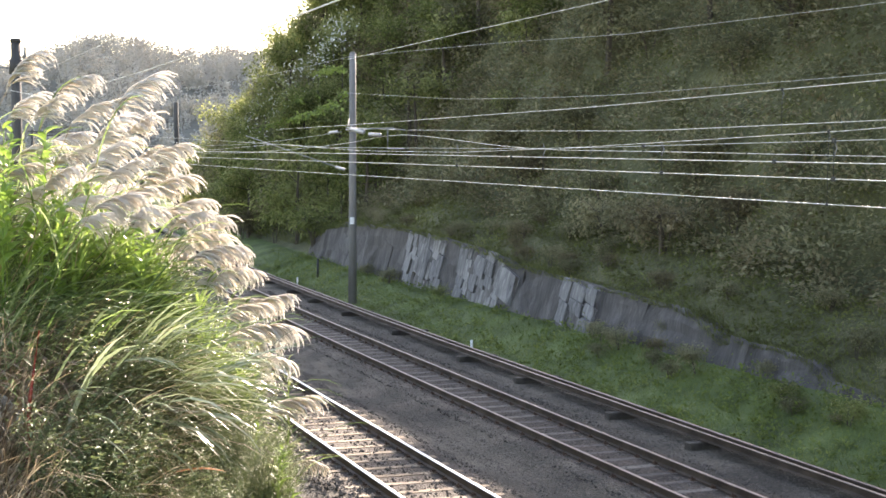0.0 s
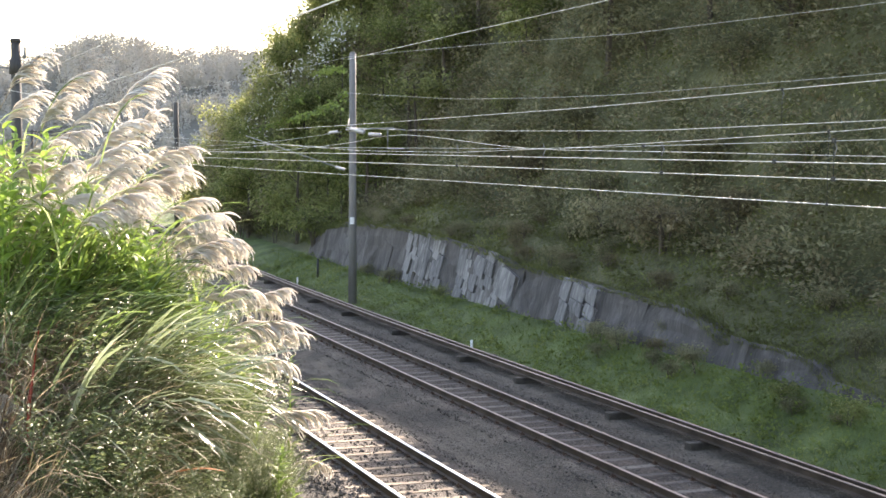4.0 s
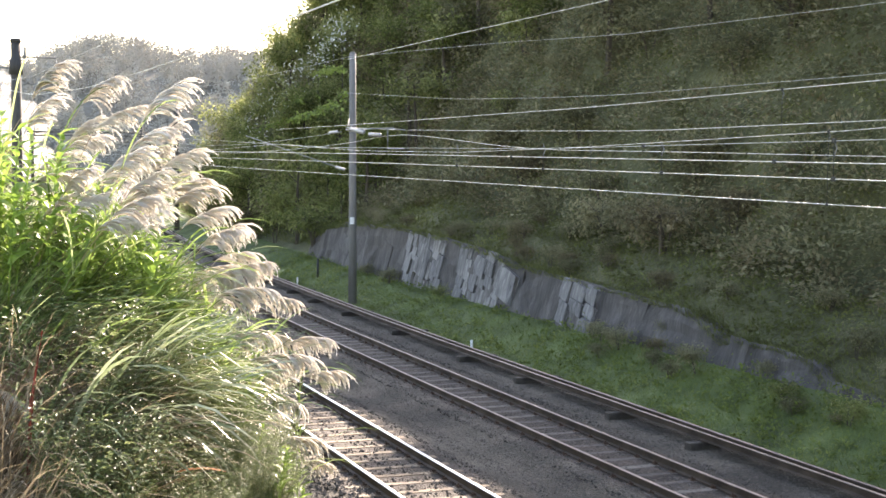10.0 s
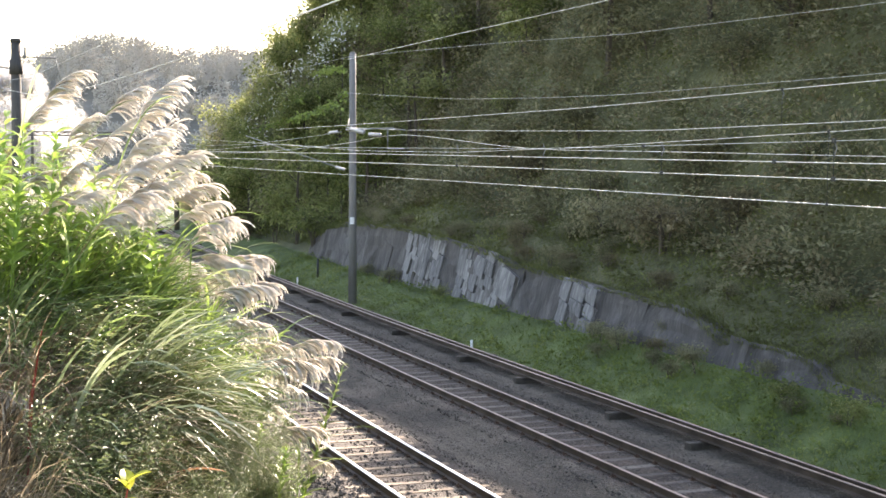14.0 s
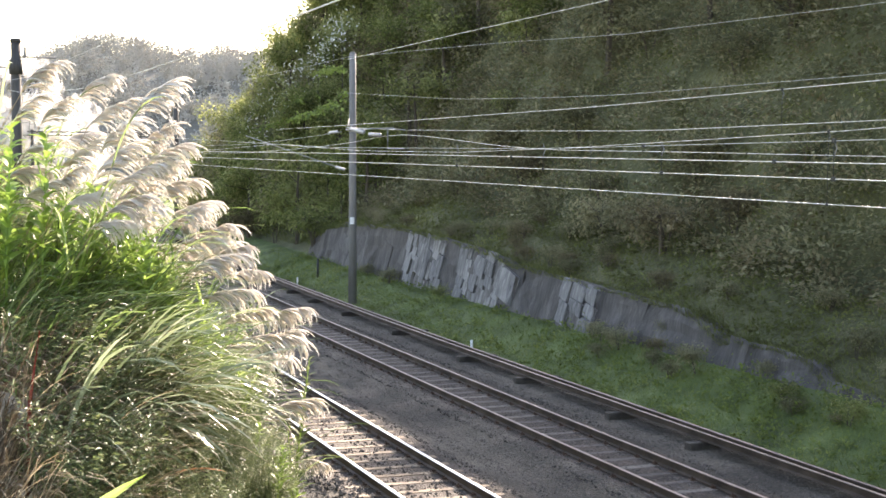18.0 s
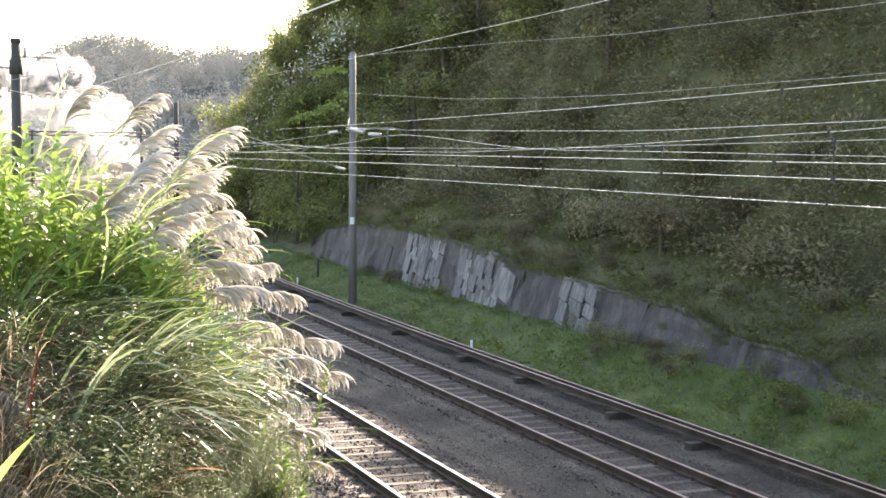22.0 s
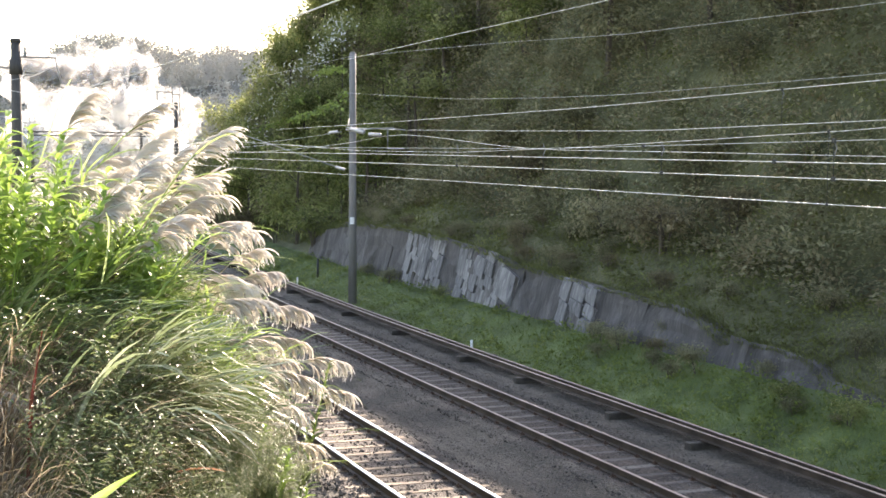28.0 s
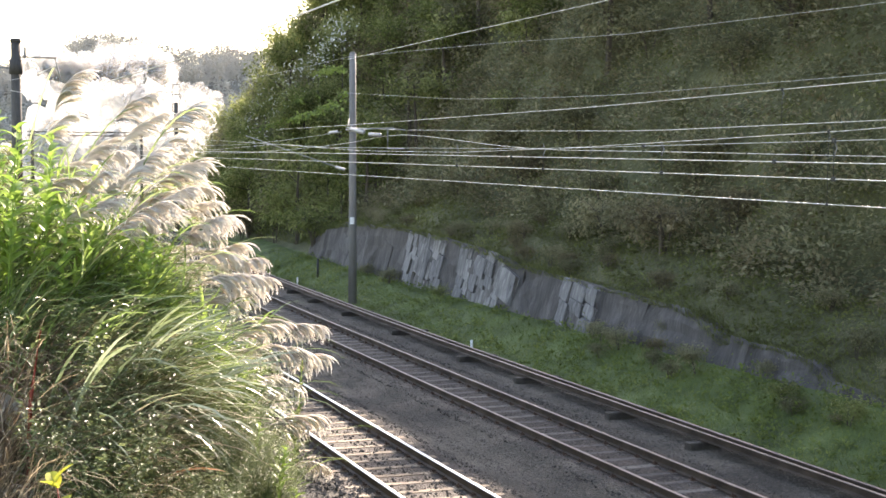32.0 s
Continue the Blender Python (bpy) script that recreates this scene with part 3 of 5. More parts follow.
wire("messenger_wire", 0.0, [(2, 5.98), (8, 5.82), (15.2, 5.52), (23.5, 5.33), (30.3, 5.24), (38, 5.3), (48, 5.55), (60, 5.4), (104, 6.0)], 0.007, M_WIRE, "sagging messenger wire above the far track", (16.4, 23.5))
wire("messenger_wire", NEAR_WIRE, [(2, 5.40), (9.9, 5.29), (16.6, 5.24), (26, 5.3), (50, 5.8), (70, 5.5), (104, 5.9)], 0.006, M_WIRE_DULL, "thin messenger wire above the near track", (10.6, 14.0))
wire("feeder_wire", 0.0, [(2, 6.25), (15.2, 6.13), (23.5, 6.04), (38.8, 6.02), (48, 6.05)], 0.008, M_WIRE, "bright feeder wire running to the pole bracket", (17.5,))
wire("feeder_wire", 3.2, [(2, 6.9), (12, 6.6), (19.4, 6.51), (28.5, 6.52), (33.1, 6.62), (39.3, 6.82), (50.5, 7.45)], 0.008, M_WIRE_DULL, "thin sagging line wire beside the hill", ())
wire("feeder_wire", 3.2, [(2, 6.1), (12, 5.85), (19.4, 5.76), (27.2, 5.71), (35, 5.83), (44.7, 6.02), (50.5, 6.2)], 0.010, M_WIRE, "thin sagging line wire beside the hill", ())
wire("feeder_wire", 3.2, [(2, 8.7), (29, 8.66), (50.5, 8.66)], 0.010, M_WIRE, "upper line wire reaching the pole top", ())
wire("feeder_wire", 3.2, [(2, 7.7), (12, 7.62), (19.5, 7.64), (28.6, 7.84), (35, 8.15), (50.5, 8.75)], 0.008, M_WIRE_DULL, "upper line wire sagging from the pole top", ())
wire("feeder_wire", -8.5, [(2, 6.5), (10, 6.32), (16.3, 6.27), (20.7, 6.29), (26, 6.33), (39, 6.7), (51.5, 7.35)], 0.010, M_WIRE_DULL, "line wire sagging from the pole beside the near track", ())
wire("feeder_wire", -8.5, [(2, 7.0), (24.4, 6.96), (39.3, 7.21), (51.5, 7.7)], 0.007, M_WIRE_DULL, "thin line wire sagging from the pole beside the near track", ())
wire("feeder_wire", 3.4, sag(50.5, 8.8, 104.5, 10.0, 0.3), 0.010, M_WIRE_DULL, "line wire strung between poles", ())
wire("feeder_wire", 2.4, sag(48.3, 6.0, 104.5, 6.4, 0.5), 0.010, M_WIRE_DULL, "line wire strung between poles", ())


def dropper(du, v, z0, z1):
    ob = tube_part("dropper", [place(du, v, z0), place(du, v, z1)], 0.0035, M_CLIP, None)
    h = tube_part("hook", [place(du, v, z0 + 0.03), place(du + 0.03, v, z0 - 0.05), place(du, v, z0 - 0.12)], 0.007, M_GALV, ob)
    tagged(ob, "thin dropper hanging from the messenger wire", "dropper", "droppers of the overhead line")


for v_ in (16.4, 23.5, 31.2, 39.0):
    dropper(0.0, v_, lerp(v_, [(15.2, 5.52), (23.5, 5.33), (30.3, 5.24), (38, 5.3), (48, 5.55)]), lerp(v_, [(16, 4.52), (35, 4.61), (68, 4.75)]))
for v_ in (10.6, 13.6, 16.6, 19.6):
    dropper(NEAR_WIRE, v_, 5.27, lerp(v_, [(10, 4.95), (22, 5.02)]))
dropper(0.0, 17.5, 6.09, 5.5)


# ---- hillside plants ----
def shrub_meshes(kind, seed, radius, height, leaves, size):
    """Trunk and crown meshes of a shrub or small tree: stems, limbs and a loose crown of single leaves in clumps."""
    rng = random.Random(seed)
    tv, tf, cv, cf = [], [], [], []
    clumps = []
    stems = rng.randint(2, 4) if kind == "shrub" else 1
    for s in range(stems):
        a = rng.uniform(0, 6.28)
        top = Vector((math.cos(a) * radius * 0.35, math.sin(a) * radius * 0.35, height * rng.uniform(0.6, 0.8)))
        if kind != "shrub":
            top = Vector((rng.uniform(-0.2, 0.2), rng.uniform(-0.2, 0.2), height * 0.8))
        mid = top * 0.5 + Vector((rng.uniform(-0.1, 0.1), rng.uniform(-0.1, 0.1), 0))
        tube(tv, tf, [(0, 0, -0.4), mid, top], [0.05 * height * 0.5, 0.035 * height * 0.5, 0.012 * height * 0.5], 6)
        for _ in range(rng.randint(6, 9)):
            b = rng.uniform(0, 6.28)
            k = rng.uniform(0.25, 1.0)
            st = mid.lerp(top, k) if k > 0.4 else Vector((0, 0, 0)).lerp(mid, 0.5 + k)
            reach = radius * rng.uniform(0.45, 1.0) * (1.15 - 0.45 * k)
            end = Vector((st.x + math.cos(b) * reach, st.y + math.sin(b) * reach, min(height, st.z + reach * rng.uniform(0.05, 0.7))))
            tube(tv, tf, [st, st.lerp(end, 0.5) + Vector((0, 0, 0.08)), end], [0.012 * height * 0.5, 0.008 * height * 0.5, 0.004], 5)
            clumps.append((end, rng.uniform(0.28, 0.52) * radius))
            clumps.append((st.lerp(end, 0.6), rng.uniform(0.22, 0.4) * radius))
        clumps.append((top, 0.4 * radius))
    per = max(6, leaves // len(clumps))
    for c, r in clumps:
        for _ in range(per):
            d = Vector((rng.gauss(0, 1), rng.gauss(0, 1), rng.gauss(0, 0.75))).normalized()
            p = c + d * r * rng.random() ** 0.45
            out = (d + Vector((rng.uniform(-0.7, 0.7), rng.uniform(-0.7, 0.7), rng.uniform(-0.8, 0.3)))).normalized()
            nrm = Vector((rng.uniform(-0.6, 0.6), rng.uniform(-0.6, 0.6), 1))
            s = size * rng.uniform(0.6, 1.3)
            leaf(cv, cf, p, out, nrm, s, s * 0.5)
    t = bpy.data.meshes.new("trunk")
    t.from_pydata([tuple(v) for v in tv], [], tf)
    c = bpy.data.meshes.new("crown")
    c.from_pydata(cv, [], cf)
    return t, c


def with_material(me, m):
    me = me.copy()
    me.materials.clear()
    me.materials.append(m)
    return me


SHRUBS = [shrub_meshes("shrub", 30 + i, 1.35, 1.9, 1400, 0.16) for i in range(3)]
TREES = [shrub_meshes("tree", 60 + i, 2.0, 4.4, 2100, 0.18) for i in range(3)]
for pair in SHRUBS + TREES:
    pair[0].materials.append(M_BARK)
CROWNS = {}


def plant(kind, i, du, v, scale, material, label, group, turn):
    t, c = (SHRUBS if kind == "shrub" else TREES)[i]
    key = (kind, i, material.name)
    if key not in CROWNS:
        CROWNS[key] = with_material(c, material)
    root = empty(kind, Matrix.Translation(on_ground(du, v) - Vector((0, 0, 0.05))) @ Matrix.Rotation(turn, 4, "Z") @ Matrix.Scale(scale, 4))
    for nm, me in (("trunk", t), ("crown", CROWNS[key])):
        ob = new(nm, me)
        ob.parent = root
    tagged(root, label, kind, group)


def build_hillside():
    rng = random.Random(7)
    n = 0
    while n < 230:
        v = 10 + 112 * rng.random() ** 1.1
        du = 8.0 + (11 if v < 90 else 24) * rng.random() ** 1.1
        if v > 108:
            du += (v - 108) * 0.75
        low = du < 12.5 and v < 70
        if low and rng.random() < 0.72:
            continue
        k = rng.random()
        # flank taken as sunlit: its light is put into the leaf colour
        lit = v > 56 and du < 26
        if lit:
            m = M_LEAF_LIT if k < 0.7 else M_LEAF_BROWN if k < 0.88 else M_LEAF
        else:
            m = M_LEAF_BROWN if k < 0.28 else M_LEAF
        tree = not low and rng.random() < (0.3 if v < 60 else 0.45)
        names = {"lit_green_leaf": "yellow-green", "shrub_leaf": "dark green", "autumn_leaf": "brownish autumn"}
        lab = names[m.name] + (" young broadleaf tree on the steep hillside" if tree else " leafy shrub growing on the hillside")
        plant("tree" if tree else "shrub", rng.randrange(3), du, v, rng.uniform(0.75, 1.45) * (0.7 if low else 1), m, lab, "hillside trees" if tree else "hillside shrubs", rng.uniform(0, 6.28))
        n += 1
    for i in range(105):
        v = rng.uniform(66, 112) if i < 70 else rng.uniform(92, 112)
        du = 5.4 + 12 * rng.random() ** 1.2 + max(0.0, v - 108) * 0.75
        tree = rng.random() < 0.6
        # mostly the leaf copy with sunlight in its colour
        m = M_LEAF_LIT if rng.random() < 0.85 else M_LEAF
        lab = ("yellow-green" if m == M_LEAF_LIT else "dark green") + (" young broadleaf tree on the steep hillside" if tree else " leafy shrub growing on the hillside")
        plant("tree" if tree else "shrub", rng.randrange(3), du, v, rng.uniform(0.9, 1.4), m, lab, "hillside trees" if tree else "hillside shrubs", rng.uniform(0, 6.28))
    for _ in range(18):                              # bushes on the strip in front of the rock face
        v = 13 + 22 * rng.random()
        du = rng.uniform(4.4, 6.3)
        m = M_LEAF if rng.random() < 0.85 else M_LEAF_LIT
        plant("shrub", rng.randrange(3), du, v, rng.uniform(0.14, 0.26), m, ("dark green" if m == M_LEAF else "yellow-green") + " low bush in front of the rock face", "bushes below the rock face", rng.uniform(0, 6.28))
    for du, v, sc, m in ((5.2, 32.4, 0.34, M_LEAF), (5.1, 28.4, 0.36, M_LEAF), (4.7, 28.9, 0.26, M_LEAF), (5.3, 30.6, 0.28, M_LEAF_BROWN), (4.9, 24.6, 0.3, M_LEAF_LIT), (4.8, 22.4, 0.32, M_LEAF_LIT), (5.4, 33.9, 0.26, M_LEAF), (5.35, 52.2, 0.36, M_LEAF), (5.4, 55.5, 0.3, M_LEAF), (5.3, 46.3, 0.28, M_LEAF_LIT)):
        plant("shrub", rng.randrange(3), du, v, sc, m, {"shrub_leaf": "dark green", "autumn_leaf": "brownish", "lit_green_leaf": "yellow-green"}[m.name] + " low bush in front of the rock face", "bushes below the rock face", rng.uniform(0, 6.28))
    for _ in range(36):                              # bushes hanging over the top of the rock face
        v = rng.uniform(22, 66)
        du = rng.uniform(6.5, 8.5)
        m = M_LEAF if rng.random() < 0.6 else M_LEAF_BROWN
        plant("shrub", rng.randrange(3), du, v, rng.uniform(0.22, 0.42), m, ("dark green" if m == M_LEAF else "brownish") + " low bush above the rock face", "bushes above the rock face", rng.uniform(0, 6.28))


build_hillside()


def build_undergrowth():
    """The scrub that covers the slope between the bushes."""
    for name, mat, seed, count, label in (("hillside_undergrowth", M_LEAF, 31, 2700, "dense dark green scrub covering the hillside"), ("hillside_dry_scrub", M_LEAF_BROWN, 32, 1200, "brownish autumn scrub covering the hillside")):
        rng = random.Random(seed)
        vs, fs = [], []
        for _ in range(count):
            v = 8 + 104 * rng.random() ** 1.25
            du = 8.6 + (13 if v < 90 else 22) * rng.random() ** 1.1 + max(0.0, v - 108) * 0.75
            c = on_ground(du, v)
            r = rng.uniform(0.5, 1.4)
            for _ in range(84):
                d = Vector((rng.gauss(0, 1), rng.gauss(0, 1), abs(rng.gauss(0, 0.8)))).normalized()
                s_ = rng.uniform(0.10, 0.22)
                leaf(vs, fs, c + d * r * rng.uniform(0.4, 1.0), d + Vector((rng.uniform(-0.7, 0.7), rng.uniform(-0.7, 0.7), rng.uniform(-0.8, 0.3))), (rng.uniform(-0.6, 0.6), rng.uniform(-0.6, 0.6), 1), s_, s_ * 0.55)
        tagged(pydata(name, vs, fs, mat), label, "undergrowth", kind="stuff")


build_undergrowth()


def build_low_scrub():
    rng = random.Random(35)
    vs, fs = [], []
    for _ in range(3200):
        v = 12 + 62 * rng.random()
        du = 6.55 + 7.0 * rng.random()
        c = on_ground(du, v)
        r = rng.uniform(0.18, 0.5)
        for _ in range(16):
            d = Vector((rng.gauss(0, 1), rng.gauss(0, 1), abs(rng.gauss(0, 0.7)))).normalized()
            s_ = rng.uniform(0.08, 0.17)
            leaf(vs, fs, c + d * r * rng.uniform(0.3, 1.0), d + Vector((rng.uniform(-0.7, 0.7), rng.uniform(-0.7, 0.7), rng.uniform(-0.8, 0.3))), (rng.uniform(-0.6, 0.6), rng.uniform(-0.6, 0.6), 1), s_, s_ * 0.5)
    tagged(pydata("slope_scrub", vs, fs, M_SLOPE), "low green scrub on the slope above the rock face", "undergrowth", kind="stuff")
    vs, fs = [], []
    for _ in range(1300):
        v = 13 + 55 * rng.random() ** 1.2
        du = rng.uniform(3.3, 5.9)
        c = on_ground(du, v)
        r = rng.uniform(0.08, 0.28) * (2.3 if v < 36 and du > 4.9 else 1.6 if v < 30 and du > 4.4 else 1.0)
        for _ in range(14):
            d = Vector((rng.gauss(0, 1), rng.gauss(0, 1), abs(rng.gauss(0, 0.8)))).normalized()
            s_ = rng.uniform(0.06, 0.13)
            leaf(vs, fs, c + d * r * rng.uniform(0.3, 1.0), d + Vector((rng.uniform(-0.7, 0.7), rng.uniform(-0.7, 0.7), rng.uniform(-0.8, 0.3))), (rng.uniform(-0.6, 0.6), rng.uniform(-0.6, 0.6), 1), s_, s_ * 0.5)
    tagged(pydata("strip_weeds", vs, fs, M_STRIP), "low green weeds on the strip below the rock face", "undergrowth", kind="stuff")


build_low_scrub()


def build_line_trees():
    rng = random.Random(52)
    for i in range(44):
        right = i < 22
        v = rng.uniform(112, 165) if right else rng.uniform(62, 150)
        du = rng.uniform(5.2, 16) if right else rng.uniform(-16, -9.5)
        tree = rng.random() < 0.5
        m = M_LEAF_LIT if rng.random() < 0.4 else M_LEAF
        lab = ("yellow-green" if m == M_LEAF_LIT else "dark green") + (" young broadleaf tree beside the line" if tree else " leafy shrub beside the line")
        plant("tree" if tree else "shrub", rng.randrange(3), du, v, rng.uniform(0.8, 1.2), m, lab, "trees beside the line" if tree else "shrubs beside the line", rng.uniform(0, 6.28))


build_line_trees()


def build_line_shrubs():
    """Dense bushes at the foot of the hill where it bends away from the line."""
    rng = random.Random(58)
    for i in range(46):
        v = rng.uniform(80, 132)
        du = rng.uniform(4.9, 8.5) + max(0.0, v - 112) * 0.2
        m = M_LEAF if rng.random() < 0.7 else M_LEAF_BROWN
        plant("shrub", rng.randrange(3), du, v, rng.uniform(0.6, 1.1), m, ("dark green" if m == M_LEAF else "brownish") + " leafy shrub beside the line", "shrubs beside the line", rng.uniform(0, 6.28))


build_line_shrubs()


def vine(points, seed, material, label, size=0.16):
    """A climbing vine: a stem over the bushes with broad leaves hanging from it."""
    rng = random.Random(seed)
    root = empty("vine")
    pts = [Vector(p) for p in points]
    tube_part("vine_stem", pts, 0.012, M_BARK, root, sides=5)
    lv, lf = [], []
    for i in range(len(pts) - 1):
        n = int((pts[i + 1] - pts[i]).length * (20 if i else 3))
        for _ in range(n):
            p = pts[i].lerp(pts[i + 1], rng.random()) + Vector((rng.gauss(0, 0.1), rng.gauss(0, 0.12), rng.gauss(-0.05, 0.1)))
            d = Vector((rng.uniform(-1, 1), rng.uniform(-1, 0.4), rng.uniform(-1, 0.1)))
            s_ = size * rng.uniform(0.6, 1.3)
            leaf(lv, lf, p, d, (rng.uniform(-0.5, 0.5), -0.6, 0.8), s_, s_ * 0.8)
    pydata("foliage", lv, lf, material, root)
    tagged(root, label, "vine", "vines on the hillside")


def hung(points, du, v):
    """A vine's line that starts in the ground at du, v and hangs over the bushes."""
    return [on_ground(du, v) - Vector((0, 0, 0.05))] + [place(*p) for p in points]


def build_vines():
    lab = "bright yellow-green vine hanging over the hillside bushes"
    vine(hung([(7.6, 91.8, 6.9), (7.8, 84.1, 7.3), (8.0, 77.5, 7.5), (8.1, 73.8, 7.8), (8.2, 71.4, 7.9), (8.4, 71.1, 8.3), (8.7, 71.8, 8.7)], 8.2, 92.5), 1, M_VINE, lab, 0.2)
    vine(hung([(9.5, 81.7, 10.1), (9.4, 78.1, 10.1), (9.3, 74.5, 9.9)], 9.8, 82.0), 2, M_VINE, lab, 0.2)
    vine(hung([(6.5, 101.3, 4.9), (6.5, 96.4, 5.0), (6.5, 90.7, 4.9), (6.3, 87.2, 4.7), (6.1, 85.4, 4.3), (6.0, 85.9, 3.8)], 6.9, 101.5), 3, M_VINE, lab, 0.22)
    vine(hung([(9.0, 86.0, 9.0), (8.6, 84.0, 8.6), (8.4, 81.0, 8.4)], 9.2, 86.5), 4, M_VINE, lab, 0.18)
    rng = random.Random(77)
    # clumps of white-coloured leaves set where glints run down the flank
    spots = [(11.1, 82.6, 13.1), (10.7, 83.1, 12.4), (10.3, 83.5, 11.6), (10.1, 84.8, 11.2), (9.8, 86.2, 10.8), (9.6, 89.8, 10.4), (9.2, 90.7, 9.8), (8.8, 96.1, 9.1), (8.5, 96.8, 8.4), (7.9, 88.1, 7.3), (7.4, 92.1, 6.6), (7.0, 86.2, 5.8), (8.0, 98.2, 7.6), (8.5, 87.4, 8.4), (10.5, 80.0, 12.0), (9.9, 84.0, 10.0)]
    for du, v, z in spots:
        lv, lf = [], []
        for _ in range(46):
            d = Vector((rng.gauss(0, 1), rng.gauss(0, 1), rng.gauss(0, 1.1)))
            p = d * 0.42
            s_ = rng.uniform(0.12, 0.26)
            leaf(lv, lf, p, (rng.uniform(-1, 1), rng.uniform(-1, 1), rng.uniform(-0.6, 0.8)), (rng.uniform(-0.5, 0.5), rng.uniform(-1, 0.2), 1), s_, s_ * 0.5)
        root = empty("glint_leaf_shrub", Matrix.Translation(place(du, v, z)))
        pydata("foliage", lv, lf, M_GLINT_LEAF, root)
        fall = ground_z(du, v) - z - 0.1
        tube_part("stem", [(0, 0, fall), (0.08, 0, fall * 0.4), (0, 0.05, 0.5)], [0.035, 0.025, 0.008], M_BARK, root, sides=5)
        tagged(root, "climbing shrub, its glossy leaves coloured white for sun glints", "shrub", "pale shrubs on the hillside")


build_vines()


def build_grass_stuff(name, count, region, height, material, label, seed):
    rng = random.Random(seed)
    vs, fs = [], []
    for _ in range(count):
        du, v = region(rng)
        p = on_ground(du, v)
        a = rng.uniform(0, 6.28)
        blade(vs, fs, p - Vector((0, 0, 0.02)), (math.cos(a), math.sin(a), 0), height * rng.uniform(0.5, 1.4), height * 0.06, rng.uniform(0.6, 2.0), 3, up=rng.uniform(0.45, 1.4))
    ob = pydata(name, vs, fs, material)
    return tagged(ob, label, "grass", kind="stuff")


build_grass_stuff("strip_grass", 26000, lambda r: (r.uniform(3.15, 5.6), 14 + 60 * r.random() ** 1.4), 0.17, M_STRIP, "short green grass on the strip below the rock face", 3)
build_grass_stuff("slope_grass", 34000, lambda r: (6.3 + 9 * r.random() ** 1.3, 12 + 75 * r.random() ** 1.2), 0.26, M_SLOPE, "rough dark green grass on the slope above the rock face", 5)
build_grass_stuff("slope_dry_grass", 9000, lambda r: (6.3 + 9 * r.random(), 12 + 75 * r.random() ** 1.2), 0.28, M_LEAF_BROWN, "brownish dry grass on the slope above the rock face", 6)
build_grass_stuff("bank_grass", 16000, lambda r: (-6.2 - 5.0 * r.random(), 13 + 55 * r.random() ** 1.3), 0.45, M_BLADE, "green grass on the bank beside the near track", 8)


def build_rim_grass():
    rng = random.Random(71)
    vs, fs = [], []
    for _ in range(13000):
        v = rng.uniform(21.5, 69)
        k = rng.random()
        p = place(6.0 + 0.75 * k, v, wall_top(v) - 0.06 + 0.12 * nz(v, 0, 3.0, 1.1) * (1 - k))
        a = rng.gauss(3.4, 1.0)
        blade(vs, fs, p, (math.cos(a), math.sin(a), 0), rng.uniform(0.16, 0.46) * (0.7 + 0.6 * nz(v, 1, 6.0, 0.35)), 0.022, rng.uniform(1.2, 2.8), 4, up=rng.uniform(0.3, 1.3))
    tagged(pydata("rim_grass", vs, fs, M_SLOPE), "ragged grass hanging over the top of the rock face", "grass", kind="stuff")


build_rim_grass()


# ---- small things beside the line ----
def build_line_posts():
    for du, v, h, r, m, lab in POSTS:
        root = empty("marker_post", Matrix.Translation(on_ground(du, v)))
        tube_part("post", [(0, 0, -0.1), (0, 0, h)], r, m, root, sides=8)
        tube_part("post_cap", [(0, 0, h), (0, 0, h + r)], [r * 1.3, r * 0.6], m, root, sides=8)
        tagged(root, lab, "marker post", "marker posts beside the line")


POSTS = [(5.7, 90.0, 0.65, 0.04, M_PORC, "thin white marker post in the grass beside the line"), (3.25, 37.7, 0.22, 0.035, M_PORC, "short white marker peg beside the stored rails"), (4.3, 59.4, 0.75, 0.05, M_CLIP, "dark cable marker post on the grass strip"), (3.36, 59.2, 0.25, 0.035, M_PORC, "short white marker peg beside the stored rails")]
build_line_posts()


